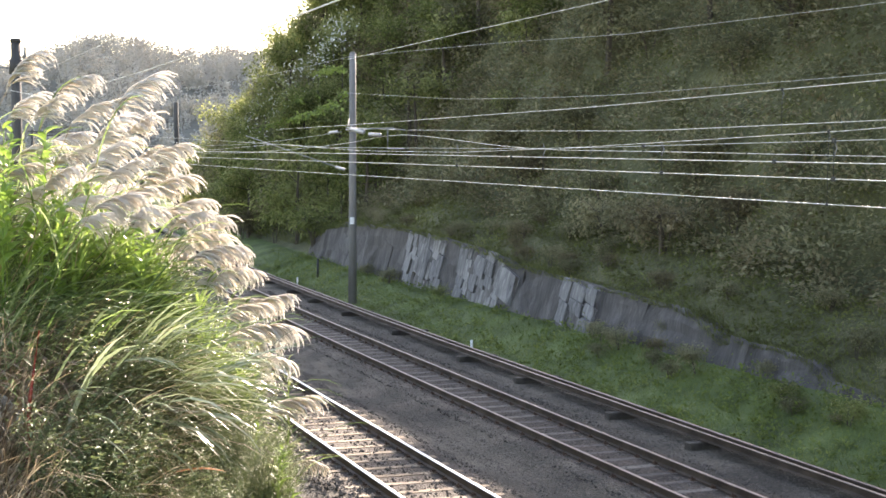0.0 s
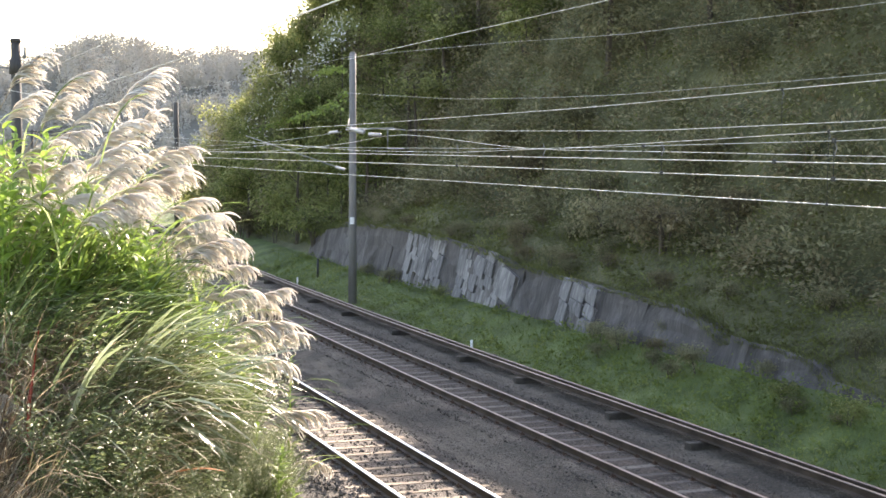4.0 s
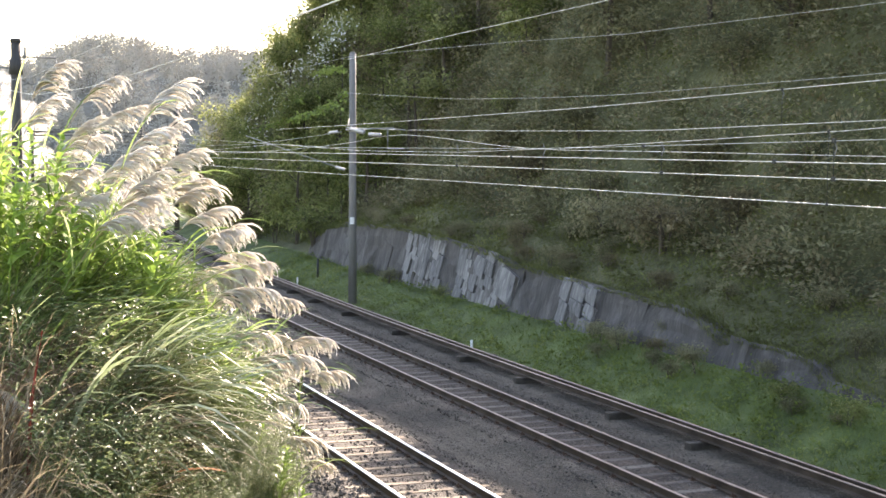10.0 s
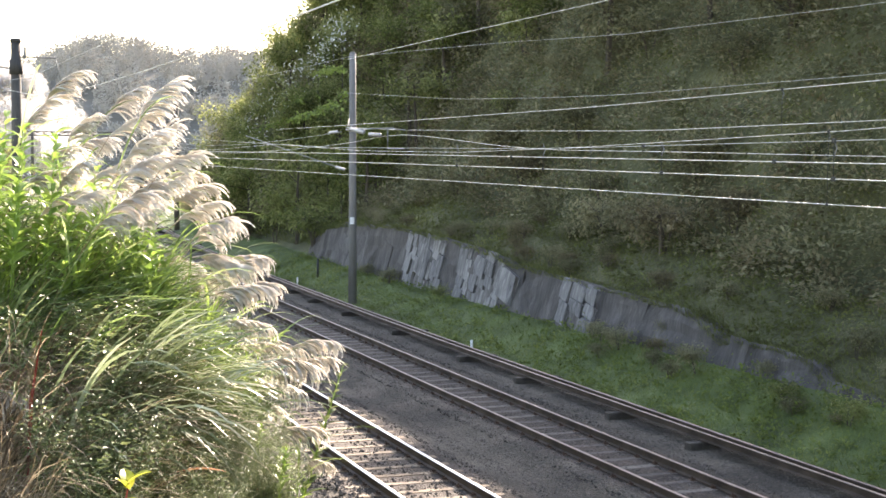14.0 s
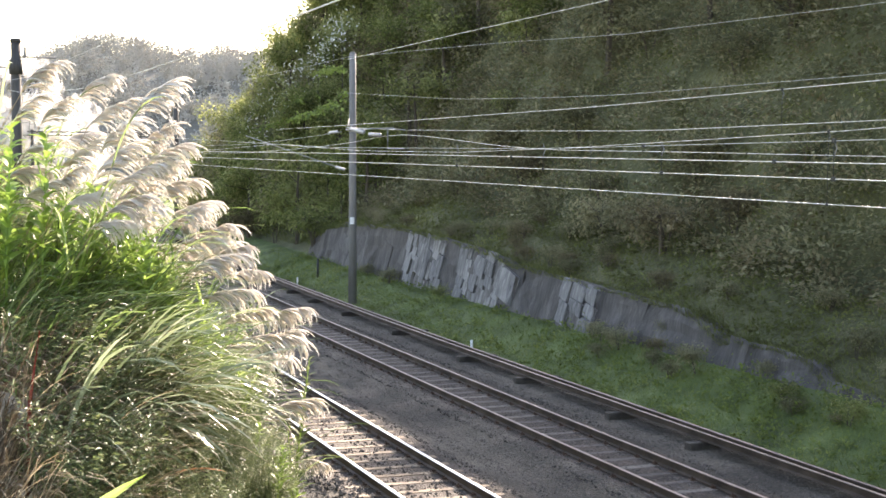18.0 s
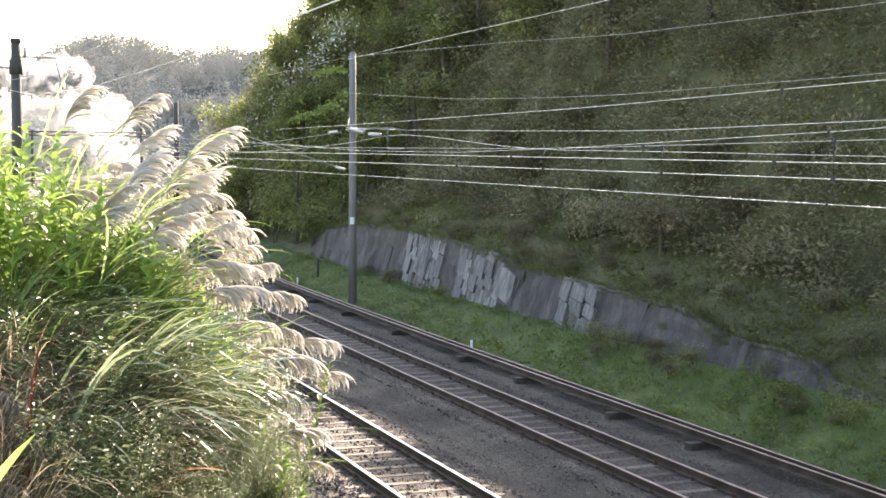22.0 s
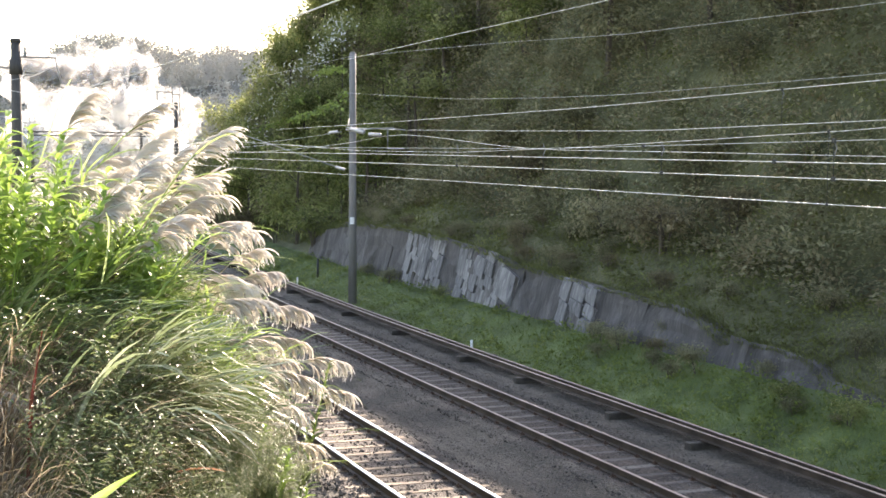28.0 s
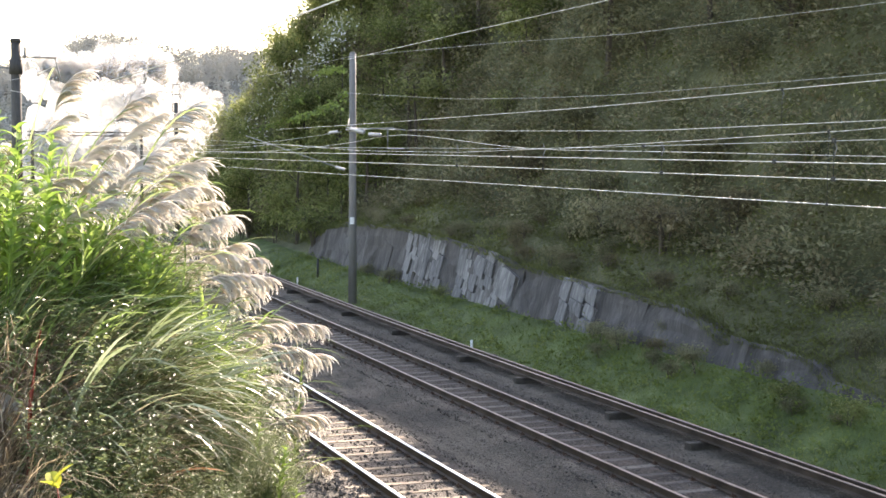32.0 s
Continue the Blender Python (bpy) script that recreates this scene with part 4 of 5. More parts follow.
# ---- far wooded hill ----
def build_far_hill():
    rng = random.Random(21)
    vs, fs = [], []
    nx, ny = 70, 14

    def h(x, k):
        crest = lerp(x, [(-220, 18), (-112, 23), (-98, 26), (-88, 30.5), (-80, 31), (-70, 28.5), (-58, 27), (-44, 27.5), (-30, 29), (0, 32)])
        return crest * math.sin(min(1.0, k * 1.02) * math.pi / 2) ** 0.8
    for j in range(ny + 1):
        for i in range(nx + 1):
            x = -220 + 260 * i / nx
            vs.append((x, 290 + 75 * j / ny + 6 * nz(x, 0, 1.0, 0.05), h(x, j / ny) + 1.2 * nz(x, j * 5, 2.0, 0.08)))
    for j in range(ny):
        for i in range(nx):
            a = j * (nx + 1) + i
            fs.append((a, a + 1, a + nx + 2, a + nx + 1))
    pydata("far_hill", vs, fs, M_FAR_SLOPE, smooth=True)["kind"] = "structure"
    tagged(bpy.data.objects["far_hill"], "wooded hill in the distance beyond the cutting, haze put into its grey colour", "hill")
    cv, cf = [], []
    for _ in range(1150):
        x = rng.uniform(-150, 10)
        k = rng.random()
        y = 290 + 75 * k
        z = h(x, k)
        r = rng.uniform(1.3, 2.4)
        tall = rng.uniform(1.0, 1.9) * (1.7 if rng.random() < 0.25 else 1.0)
        for _ in range(150):
            d = Vector((rng.gauss(0, 1), rng.gauss(0, 1), rng.gauss(0, 1))).normalized()
            p = Vector((x, y, z + r * 0.9)) + Vector((d.x * r, d.y * r, d.z * r * tall)) * rng.random() ** 0.4
            leaf(cv, cf, p, d + Vector((0, 0, rng.uniform(-0.5, 0.5))), (rng.uniform(-0.3, 0.3), -1, rng.uniform(-0.2, 0.3)), 0.5, 0.34)
    tagged(pydata("far_wood", cv, cf, M_FAR), "wood covering the distant hill, its grey-green paled to stand for haze", "wood", kind="stuff")


build_far_hill()


# ---- foreground bank: silver grass, blades and weeds ----
# strength of the wind by seconds: low on the bank, and round the tall stalks at its top
WIND = [(0, 3), (1, 5), (2, 5), (3, -4), (3.5, 0), (5.5, 25), (6, 69), (6.5, 61), (7, 33), (8, 8), (9, 16), (9.5, 21), (10, 77), (10.5, 49), (11, 41), (12, 21), (13, 37), (14, 65),
        (14.5, 61), (16.5, 33), (18, 21), (19, 33), (20, 65), (20.5, 33), (21, 33), (22, 73), (22.5, 49), (23, 93), (23.5, 122), (24, 77), (25, 93), (28, 97), (29, 89), (30, 77), (31, 49), (32, 41)]
GUSTS = [(0, 0), (3, 0), (5.5, 15), (6, 35), (7, 8), (9, 8), (10, 35), (11, 15), (13, 18), (14, 40), (16.5, 15), (19, 15), (20, 30), (21, 25), (21.5, 60), (22, 88), (23, 104), (23.5, 110), (24, 96), (25, 106), (25.5, 92), (27.5, 80), (28, 88), (29, 88), (30, 82), (31, 70), (32, 62)]
SWAY = []      # (thing, rest pose, degrees to the lee side and away in a full gust, phase)
NOD = []       # (plume, rest pose on its stalk, phase)


def mesh_of(name, verts, faces, material):
    me = bpy.data.meshes.new(name)
    me.from_pydata([tuple(v) for v in verts], [], faces)
    me.materials.append(material)
    return me


def plume_mesh(seed):
    """A one-sided nodding plume: a short stem with many thin drooping strands, blown to +x."""
    rng = random.Random(seed)
    vs, fs = [], []
    n = 44
    axis = []
    for i in range(9):
        k = i / 8
        axis.append(Vector((0.23 * k ** 1.2, 0, 0.15 * k - 0.06 * k * k)))
    tube(vs, fs, axis, [0.0035 * (1 - 0.7 * i / 8) for i in range(9)], 5)
    for s in range(n):
        k = rng.uniform(0.0, 1.0)
        i = min(7, int(k * 8))
        p = axis[i].lerp(axis[i + 1], k * 8 - i)
        length = rng.uniform(0.13, 0.19) * (1.05 - 0.35 * k)
        a = rng.uniform(0.25, 0.85) - 0.35 * k
        yaw = rng.gauss(0, 0.2)
        droop = rng.uniform(1.1, 1.8)
        pts, rad = [], []
        seg = 6
        for j in range(seg + 1):
            q = j / seg
            pts.append(p.copy())
            rad.append(0.0056 * (0.4 + 0.9 * q) * (1.0 if j < seg else 0.4))
            d = Vector((math.cos(a) * math.cos(yaw), math.sin(yaw) * math.cos(a), math.sin(a)))
            p = p + d * length / seg
            a -= droop / seg
            if j > 0:
                for _ in range(6):
                    w = Vector((rng.uniform(-0.3, 1.0), rng.uniform(-1, 1), rng.uniform(-1, 0.8))).normalized()
                    o = pts[-1] + d * length / seg * rng.random()
                    b = len(vs)
                    e = d.cross(w).normalized() * 0.0017
                    ln = rng.uniform(0.010, 0.020)
                    vs += [tuple(o - e), tuple(o + e), tuple(o + (w * 0.6 + d) * ln)]
                    fs.append((b, b + 1, b + 2))
        tube(vs, fs, pts, rad, 3, cap=False)
    return mesh_of("plume", vs, fs, M_PLUME)


PLUMES = [plume_mesh(100 + i) for i in range(6)]


def leaf_mesh(name, seed, length, width, droop, material=None):
    rng = random.Random(seed)
    vs, fs = [], []
    blade(vs, fs, (0, 0, 0), (1, 0, 0), length, width, droop, 8, up=1.15, twist=rng.uniform(-0.6, 0.6))
    return mesh_of(name, vs, fs, material or M_BLADE)


STALK_LEAVES = [leaf_mesh("leaf_blade", 150 + i, 0.55 + 0.1 * i, 0.017, 1.4 + 0.25 * i) for i in range(4)]


def bank_floor(x, y):
    du, v = to_track(x, y)
    return ground_z(du, v)


def silver_stalk(tip, size, bend, strength=(11, 3), nod=0.0, gusts=WIND):
    """A stalk rooted in the bank whose neck stands at tip."""
    tip = Vector(tip)
    root_at = Vector((tip.x - bend, tip.y + random.uniform(-0.1, 0.1), 0))
    root_at.z = bank_floor(root_at.x, root_at.y) - 0.03
    h = tip.z - root_at.z
    m = Matrix.Translation(root_at)
    root = empty("silver_grass_stalk", m)
    pts = [Vector((bend * (i / 7) ** 2, (tip.y - root_at.y) * i / 7, h * (i / 7))) for i in range(8)]
    vs, fs = [], []
    tube(vs, fs, pts, [0.0045 - 0.0025 * i / 7 for i in range(8)], 5)
    new("culm", mesh_of("culm", vs, fs, M_STRAW)).parent = root
    for i in range(5):
        k = random.uniform(0.25, 0.85) * 7
        p = pts[int(k)].lerp(pts[int(k) + 1], k - int(k))
        lf = new("leaf_blade", STALK_LEAVES[random.randrange(4)])
        lf.parent = root
        lf.matrix_basis = Matrix.Translation(p) @ pose(0, 0, 0, 0, 0, random.gauss(0, 50))
    p = new("plume", PLUMES[random.randrange(6)])
    p.parent = root
    p.matrix_basis = Matrix.Translation(pts[-1]) @ pose(0, 0, 0, random.uniform(-25, 25), nod + random.uniform(-10, 14), random.uniform(-30, 30)) @ Matrix.Scale(size, 4)
    NOD.append((p, p.matrix_basis.copy(), random.uniform(0, 6.28), gusts, 10 if gusts is WIND else 24))
    tagged(p, "feathery cream-white plume")
    tagged(root, "silver grass stalk with a nodding cream plume on the bank", "grass stalk", "silver grass stalks")
    SWAY.append((root, m, strength, random.uniform(0, 6.28), gusts))


DEPTH = 9.0
# necks of the plumes, as sideways and downward offsets at nine metres, in centimetres
PLUMES_UPPER = [(-241, -38), (-232, -20), (-258, -20), (-210, -25), (-205, -5), (-200, 12), (-220, 0), (-228, 16), (-246, 8), (-274, -40), (-278, -18),
                (-188, 4), (-194, 24), (-211, 30), (-238, 32), (-264, 25), (-216, 18), (-250, -4), (-270, 4)]
PLUMES_LOWER = [(-185, 40), (-181, 56), (-197, 54), (-167, 66), (-149, 72), (-139, 92), (-121, 98), (-133, 112), (-147, 120),
                (-129, 130), (-183, 68), (-159, 86), (-115, 166), (-123, 206), (-211, 46), (-173, 50), (-141, 104), (-119, 118), (-137, 138)]

PLUMES_BANK = [(-254, 22), (-279, 16), (-247, 34), (-270, 34), (-234, 46), (-206, 46), (-222, 34)]

PLUMES_EDGE = [(-194, 18), (-188, 28), (-180, 38), (-172, 46), (-165, 52), (-158, 60), (-151, 66)]


def build_plumes():
    for x, z in PLUMES_EDGE:
        d = random.uniform(8.5, 9.3)
        silver_stalk((x * 0.01 * d / DEPTH, d, EYE_Z - z * 0.01 * d / DEPTH), random.uniform(0.95, 1.2), random.uniform(0.25, 0.45), (random.uniform(10, 16), random.uniform(-12, -3)), 0)
    for x, z in PLUMES_BANK:
        d = random.uniform(7.9, 8.5)
        silver_stalk((x * 0.01 * d / DEPTH, d, EYE_Z - z * 0.01 * d / DEPTH), random.uniform(0.9, 1.25), random.uniform(0.2, 0.4), (random.uniform(10, 20), random.uniform(-20, -4)), -8, GUSTS)
    for x, z in PLUMES_UPPER:
        d = DEPTH + random.uniform(-0.8, 0.8)
        silver_stalk((x * 0.01 * d / DEPTH, d, EYE_Z - z * 0.01 * d / DEPTH), random.uniform(1.0, 1.35), random.uniform(0.25, 0.5), (random.uniform(4, 22), random.uniform(-46, -20)), -14, GUSTS)
    for x, z in PLUMES_LOWER:
        d = DEPTH + random.uniform(-0.6, 0.9)
        silver_stalk((x * 0.01 * d / DEPTH, d, EYE_Z - z * 0.01 * d / DEPTH), random.uniform(1.0, 1.3), random.uniform(0.3, 0.55), (random.uniform(24, 31), 2), 6)


build_plumes()


def tuft_mesh(name, seed, count, length, width, material, spread_r=0.25, lean=0.5, rise=(0.75, 1.45)):
    """One clump of blades that stand up, then arch over to the lee side."""
    rng = random.Random(seed)
    vs, fs = [], []
    for _ in range(count):
        a = rng.uniform(0, 6.28)
        r = spread_r * math.sqrt(rng.random())
        d = Vector((math.cos(a), math.sin(a), 0)) * 0.9 + Vector((lean, 0, 0))
        blade(vs, fs, (math.cos(a) * r, math.sin(a) * r, -0.05), d, length * rng.uniform(0.5, 1.2), width * rng.uniform(0.6, 1.2), rng.uniform(0.9, 2.5), 8, twist=rng.uniform(-0.8, 0.8), up=rng.uniform(*rise))
    return mesh_of(name, vs, fs, material)


def weed_stem_mesh(seed, height, leaf_size):
    rng = random.Random(seed)
    sv, sf, lv, lf = [], [], [], []
    b = rng.uniform(0.1, 0.5)
    pts = [Vector((b * height * (i / 5) ** 1.6, 0, height * i / 5 - 0.05)) for i in range(6)]
    tube(sv, sf, pts, [0.004, 0.0036, 0.003, 0.0025, 0.002, 0.001], 4, cap=False)
    for i in range(190):
        k = rng.uniform(0.1, 1.0) * 4.99
        p = pts[int(k)].lerp(pts[int(k) + 1], k - int(k))
        c = rng.uniform(0, 6.28)
        d = Vector((math.cos(c), math.sin(c), rng.uniform(-0.3, 0.6)))
        s = leaf_size * rng.uniform(0.6, 1.3)
        leaf(lv, lf, p + d * rng.uniform(0.01, 0.09), d, (rng.uniform(-0.5, 0.5), rng.uniform(-0.5, 0.5), 1), s, s * 0.4)
    return mesh_of("stem", sv, sf, M_WEED), mesh_of("foliage", lv, lf, M_WEED)


SILVERS = [tuft_mesh("silvery_grass_tuft", 380 + i, 26, 1.15, 0.036, M_SHEEN_BLADE, 0.25, 1.9) for i in range(3)]
DRIES = [tuft_mesh("brown_grass_tuft", 390 + i, 90, 1.0, 0.008, M_DRY, 0.3, 1.2) for i in range(3)]
TUFTS = [tuft_mesh("grass_tuft", 300 + i, 40, 1.3, 0.027, M_BLADE, 0.22, 0.5 if i < 1 else 1.7) for i in range(6)]
SWEPTS = [tuft_mesh("swept_grass_tuft", 320 + i, 30, 1.0, 0.024, M_BLADE, 0.22, 2.2, (0.9, 1.4)) for i in range(4)]
STRAWS = [tuft_mesh("dry_grass_tuft", 340 + i, 85, 1.0, 0.009, M_STRAW, 0.3, 1.1) for i in range(4)]
WEED_STEMS = [weed_stem_mesh(360 + i, 0.8, 0.026 if i < 4 else 0.042) for i in range(6)]


def tall(me):
    return max(v.co.z for v in me.vertices)


def growth_top(side):
    """Height of the growth below the eye line for a sideways slope, both per metre ahead."""
    return lerp(side, [(-0.33, -0.035), (-0.31, -0.02), (-0.25, 0.012), (-0.20, 0.06), (-0.16, 0.105), (-0.13, 0.15), (-0.11, 0.19), (-0.095, 0.23), (-0.085, 0.26)])


def build_bank_plants():
    rng = random.Random(9)
    # what grows, how many, distance ahead, sideways slope, share of the full height
    beds = [("tuft", 60, (8.8, 11.4), (-0.345, -0.165), 0.88), ("weed", 40, (8.8, 11.0), (-0.345, -0.12), 0.9), ("tuft", 14, (7.9, 8.8), (-0.31, -0.165), 0.74), ("swept", 34, (7.6, 8.8), (-0.36, -0.225), 0.84), ("swept", 12, (7.4, 8.0), (-0.265, -0.225), 0.62),
            ("dry", 24, (6.7, 8.0), (-0.35, -0.26), 0.6), ("straw", 10, (6.9, 8.2), (-0.35, -0.25), 0.56), ("silver", 9, (7.0, 7.6), (-0.27, -0.225), 0.80), ("weed", 14, (7.0, 8.2), (-0.165, -0.12), 0.48), ("weed", 44, (7.1, 8.5), (-0.262, -0.125), 0.62), ("weed", 40, (7.8, 9.6), (-0.17, -0.10), 0.8),
            ("straw", 8, (6.2, 7.2), (-0.35, -0.24), 0.42), ("weed", 22, (6.1, 7.2), (-0.27, -0.14), 0.42), ("weed", 12, (7.4, 8.4), (-0.15, -0.115), 0.42)]
    for kind, count, (y0, y1), (s0, s1), share in beds:
        for _ in range(count):
            y, side = rng.uniform(y0, y1), rng.uniform(s0, s1)
            x = y * side
            z = bank_floor(x, y)
            top = EYE_Z - growth_top(side + (0.035 if kind == "tuft" else 0.015)) * y
            h = max(0.25, top - z) * rng.uniform(0.75, 1.0) * share
            turn = Matrix.Translation((x, y, z)) @ Matrix.Rotation(rng.uniform(-0.5, 0.5), 4, "Z")
            if kind == "tuft":
                me = TUFTS[rng.randrange(6)]
                m = turn @ Matrix.Scale(max(0.5, min(1.5, h / tall(me))), 4)
                root = new("grass_tuft", me)
                root.matrix_world = m
                tagged(root, "tuft of long arching bright green grass blades", "grass", "grass tufts on the bank")
            elif kind == "swept":
                me = SWEPTS[rng.randrange(4)]
                m = turn @ Matrix.Scale(max(0.5, min(1.05, h / tall(me))), 4)
                root = new("swept_grass_tuft", me)
                root.matrix_world = m
                tagged(root, "tuft of long green grass blades combed over by the wind", "grass", "grass tufts on the bank")
            elif kind in ("silver", "dry"):
                me = (SILVERS if kind == "silver" else DRIES)[rng.randrange(3)]
                m = turn @ Matrix.Scale(max(0.45, min(0.95, h / tall(me))), 4)
                root = new("silvery_grass_tuft" if kind == "silver" else "brown_grass_tuft", me)
                root.matrix_world = m
                tagged(root, "tuft of arching glossy green grass blades, coloured silvery for their sheen" if kind == "silver" else "tuft of withered reddish-brown grass on the bank", "grass", "silvery grass tufts" if kind == "silver" else "brown grass tufts")
            elif kind == "straw":
                me = STRAWS[rng.randrange(4)]
                m = turn @ Matrix.Scale(max(0.45, min(1.3, h / tall(me))), 4)
                root = new("dry_grass_tuft", me)
                root.matrix_world = m
                tagged(root, "tuft of dry straw-brown grass on the bank", "grass", "dry grass tufts on the bank")
            else:
                m = turn @ Matrix.Scale(max(0.4, min(1.5, h / 0.75)), 4)
                root = empty("weed", m)
                for j in range(9):
                    a, b = WEED_STEMS[rng.randrange(6)]
                    st = new("stem", a)
                    st.parent = root
                    st.matrix_basis = pose(rng.uniform(-0.15, 0.15), rng.uniform(-0.15, 0.15), 0, 0, 0, 360 * j / 9 + rng.uniform(-15, 15)) @ Matrix.Scale(rng.uniform(0.7, 1.1), 4)
                    new("foliage", b).parent = st
                tagged(root, "bushy green weed with small glossy leaves", "weed", "weeds on the bank")
            SWAY.append((root, m, (4.5, 1), rng.uniform(0, 6.28), WIND))


build_bank_plants()


# ---- single plants of the bank ----
SWING = []     # (thing, rest pose, rows of time and degrees to the lee side)


def broad_leaf_mesh(name, length, width, droop, material, up=1.2, roll=0.0):
    vs, fs = [], []
    lean, p, a = Vector((1, 0, 0)), Vector((0, 0, 0)), up
    n = 8
    for i in range(n + 1):
        k = i / n
        w = width * math.sin(math.pi * min(1.0, 0.12 + 0.88 * k)) ** 0.7 if i < n else 0.0
        nrm = Vector((-math.sin(a), 0, math.cos(a)))
        side = Vector((0, 1, 0)) * math.cos(roll) + nrm * math.sin(roll)
        fold = nrm * math.cos(roll) - Vector((0, 1, 0)) * math.sin(roll)
        vs += [tuple(p - side * w / 2 + fold * w * 0.16), tuple(p), tuple(p + side * w / 2 + fold * w * 0.16)]
        p = p + Vector((math.cos(a), 0, math.sin(a))) * length / n
        a -= droop / n
    for i in range(n):
        b = 3 * i
        fs += [(b, b + 1, b + 4, b + 3), (b + 1, b + 2, b + 5, b + 4)]
    return mesh_of(name, vs, fs, material)


def reed(at, height, leaves, label, name="reed", stem_material=None):
    """A plant with one stem and separate leaves; leaves: (height share, turn, mesh, scale)."""
    at = Vector(at)
    m = Matrix.Translation(at)
    root = empty(name, m)
    tube_part("stem", [(0, 0, -0.05), (0.01, 0, height * 0.5), (0.03, 0, height)], [0.006, 0.005, 0.003], stem_material or M_BROAD, root, sides=6)
    for k, turn, me, sc in leaves:
        lf = new("leaf", me)
        lf.parent = root
        lf.matrix_basis = pose(0.03 * k * k, 0, height * k, 0, 0, turn) @ Matrix.Scale(sc, 4)
    tagged(root, label, "plant", "single plants on the bank")
    return root, m


LONG_LEAF = broad_leaf_mesh("leaf", 0.62, 0.042, 0.5, M_BROAD, 1.25)
FACING_LEAF = broad_leaf_mesh("leaf", 0.66, 0.046, 0.45, M_BROAD, 1.1, 1.1)
YELLOW_LEAF = broad_leaf_mesh("leaf", 0.085, 0.055, 0.7, M_YELLOW, 0.9)
OVAL_LEAF = broad_leaf_mesh("leaf", 0.15, 0.055, 0.8, M_BROAD, 0.7)
SMALL_LEAF = broad_leaf_mesh("leaf", 0.07, 0.022, 0.6, M_WEED, 0.8)
STIFF_LEAF = broad_leaf_mesh("leaf", 0.34, 0.030, 0.35, M_BROAD, 1.35)


def build_single_plants():
    rng = random.Random(44)
    r, m = reed((-1.40, 4.0, bank_floor(-1.40, 4.0)), 4.22 - bank_floor(-1.40, 4.0) - 0.38, [(1.0, 0, FACING_LEAF, 0.9), (0.5, 150, LONG_LEAF, 0.7), (0.3, -60, LONG_LEAF, 0.7)], "tall reed with a long broad green blade close by")
    SWING.append((r, m, [(0, -12), (17, -12), (17.5, -4), (18, 9), (18.5, 7), (19, 9), (19.5, 6), (20, 1), (20.5, -8), (21, 3), (21.5, -8), (22, -7), (22.5, 0), (23, 2), (23.5, -9), (27.5, -8), (28, 8), (28.4, -9), (32, -12)]))
    z = bank_floor(-1.24, 5.0)
    r, m = reed((-1.24, 5.0, z), 3.98 - z, [(1.0, 0, YELLOW_LEAF, 1.1), (0.98, 120, YELLOW_LEAF, 1.0), (0.97, 230, YELLOW_LEAF, 0.9), (0.85, 60, YELLOW_LEAF, 1.0), (0.82, 200, YELLOW_LEAF, 1.1), (0.68, -40, YELLOW_LEAF, 1.0)], "slender weed with yellow-green oval leaves", "weed_stalk", M_RED)
    SWING.append((r, m, [(0, -38), (11, -38), (11.5, 5), (12, 2), (12.5, 2), (13, 2), (13.5, -16), (14, 8), (14.5, -38), (24, -38), (24.5, 0), (25, -38), (28.2, -38), (28.6, 8), (28.9, 3), (29.2, -30), (29.5, -8), (30.4, -30), (30.7, 10), (31, -4), (31.3, -10), (31.6, 4), (31.8, 7), (32, -12)]))
    z = bank_floor(-0.98, 9.0)
    h = 3.85 - z
    r, m = reed((-0.98, 9.0, z), h, [(0.3 + 0.7 * i / 39, i * 137.5, SMALL_LEAF, 2.3 - 1.5 * i / 39) for i in range(40)], "upright weed stalk with small narrow leaves", "weed_stalk")
    SWING.append((r, m, [(0, -1), (6, 1), (6.5, 19), (7, 5), (8, 9), (8.5, 3), (11, 3), (11.5, 13), (12, 15), (12.5, 13), (13, 20), (14, 15), (14.5, 5), (20, 5), (21, 9), (21.5, 13), (22, 11), (22.5, 17), (23, 9), (23.5, 23), (24, 11), (25, 13), (27.5, 9), (28, 11), (28.3, 19), (29, 15), (29.5, 20), (30, 17), (30.4, 15), (31, 15), (31.5, 9), (32, 3)]))
    for j, (x, y, top) in enumerate(((-0.93, 9.0, 3.4), (-1.02, 8.8, 3.25), (-0.88, 8.7, 3.1))):
        z = bank_floor(x, y)
        r, m = reed((x, y, z), top - z, [(0.45 + 0.55 * i / 10, i * 137.5 + 40 * j, OVAL_LEAF, 0.8 - 0.3 * i / 10) for i in range(11)], "leafy shoot with pointed bright green leaves", "leafy_shoot")
        SWING.append((r, m, [(0, -9), (5.5, -7), (6.5, 2), (7, 5), (8, -6), (10, 0), (11.5, 2), (12.5, 4), (14, 0), (16.5, -6), (20, -4), (22, 0), (22.5, 5), (23, 9), (23.5, 8), (24, 9), (24.5, 3), (25, 8), (25.5, 4), (27.5, 2), (29, 5), (30, 5), (31, -2), (32, -6)]))
    for j in range(4):
        y, side = rng.uniform(7.4, 8.2), rng.uniform(-0.135, -0.10)
        z = bank_floor(y * side, y)
        top = max(z + 0.35, EYE_Z - rng.uniform(0.185, 0.22) * y)
        r, m = reed((y * side, y, z), top - z, [(0.35 + 0.65 * i / 12, i * 137.5 + 40 * j, OVAL_LEAF, 0.7 - 0.3 * i / 12) for i in range(13)], "leafy shoot with pointed bright green leaves", "leafy_shoot")
        SWAY.append((r, m, (6, 1), rng.uniform(0, 6.28), WIND))
    for j in range(38):
        y = rng.uniform(8.3, 9.6)
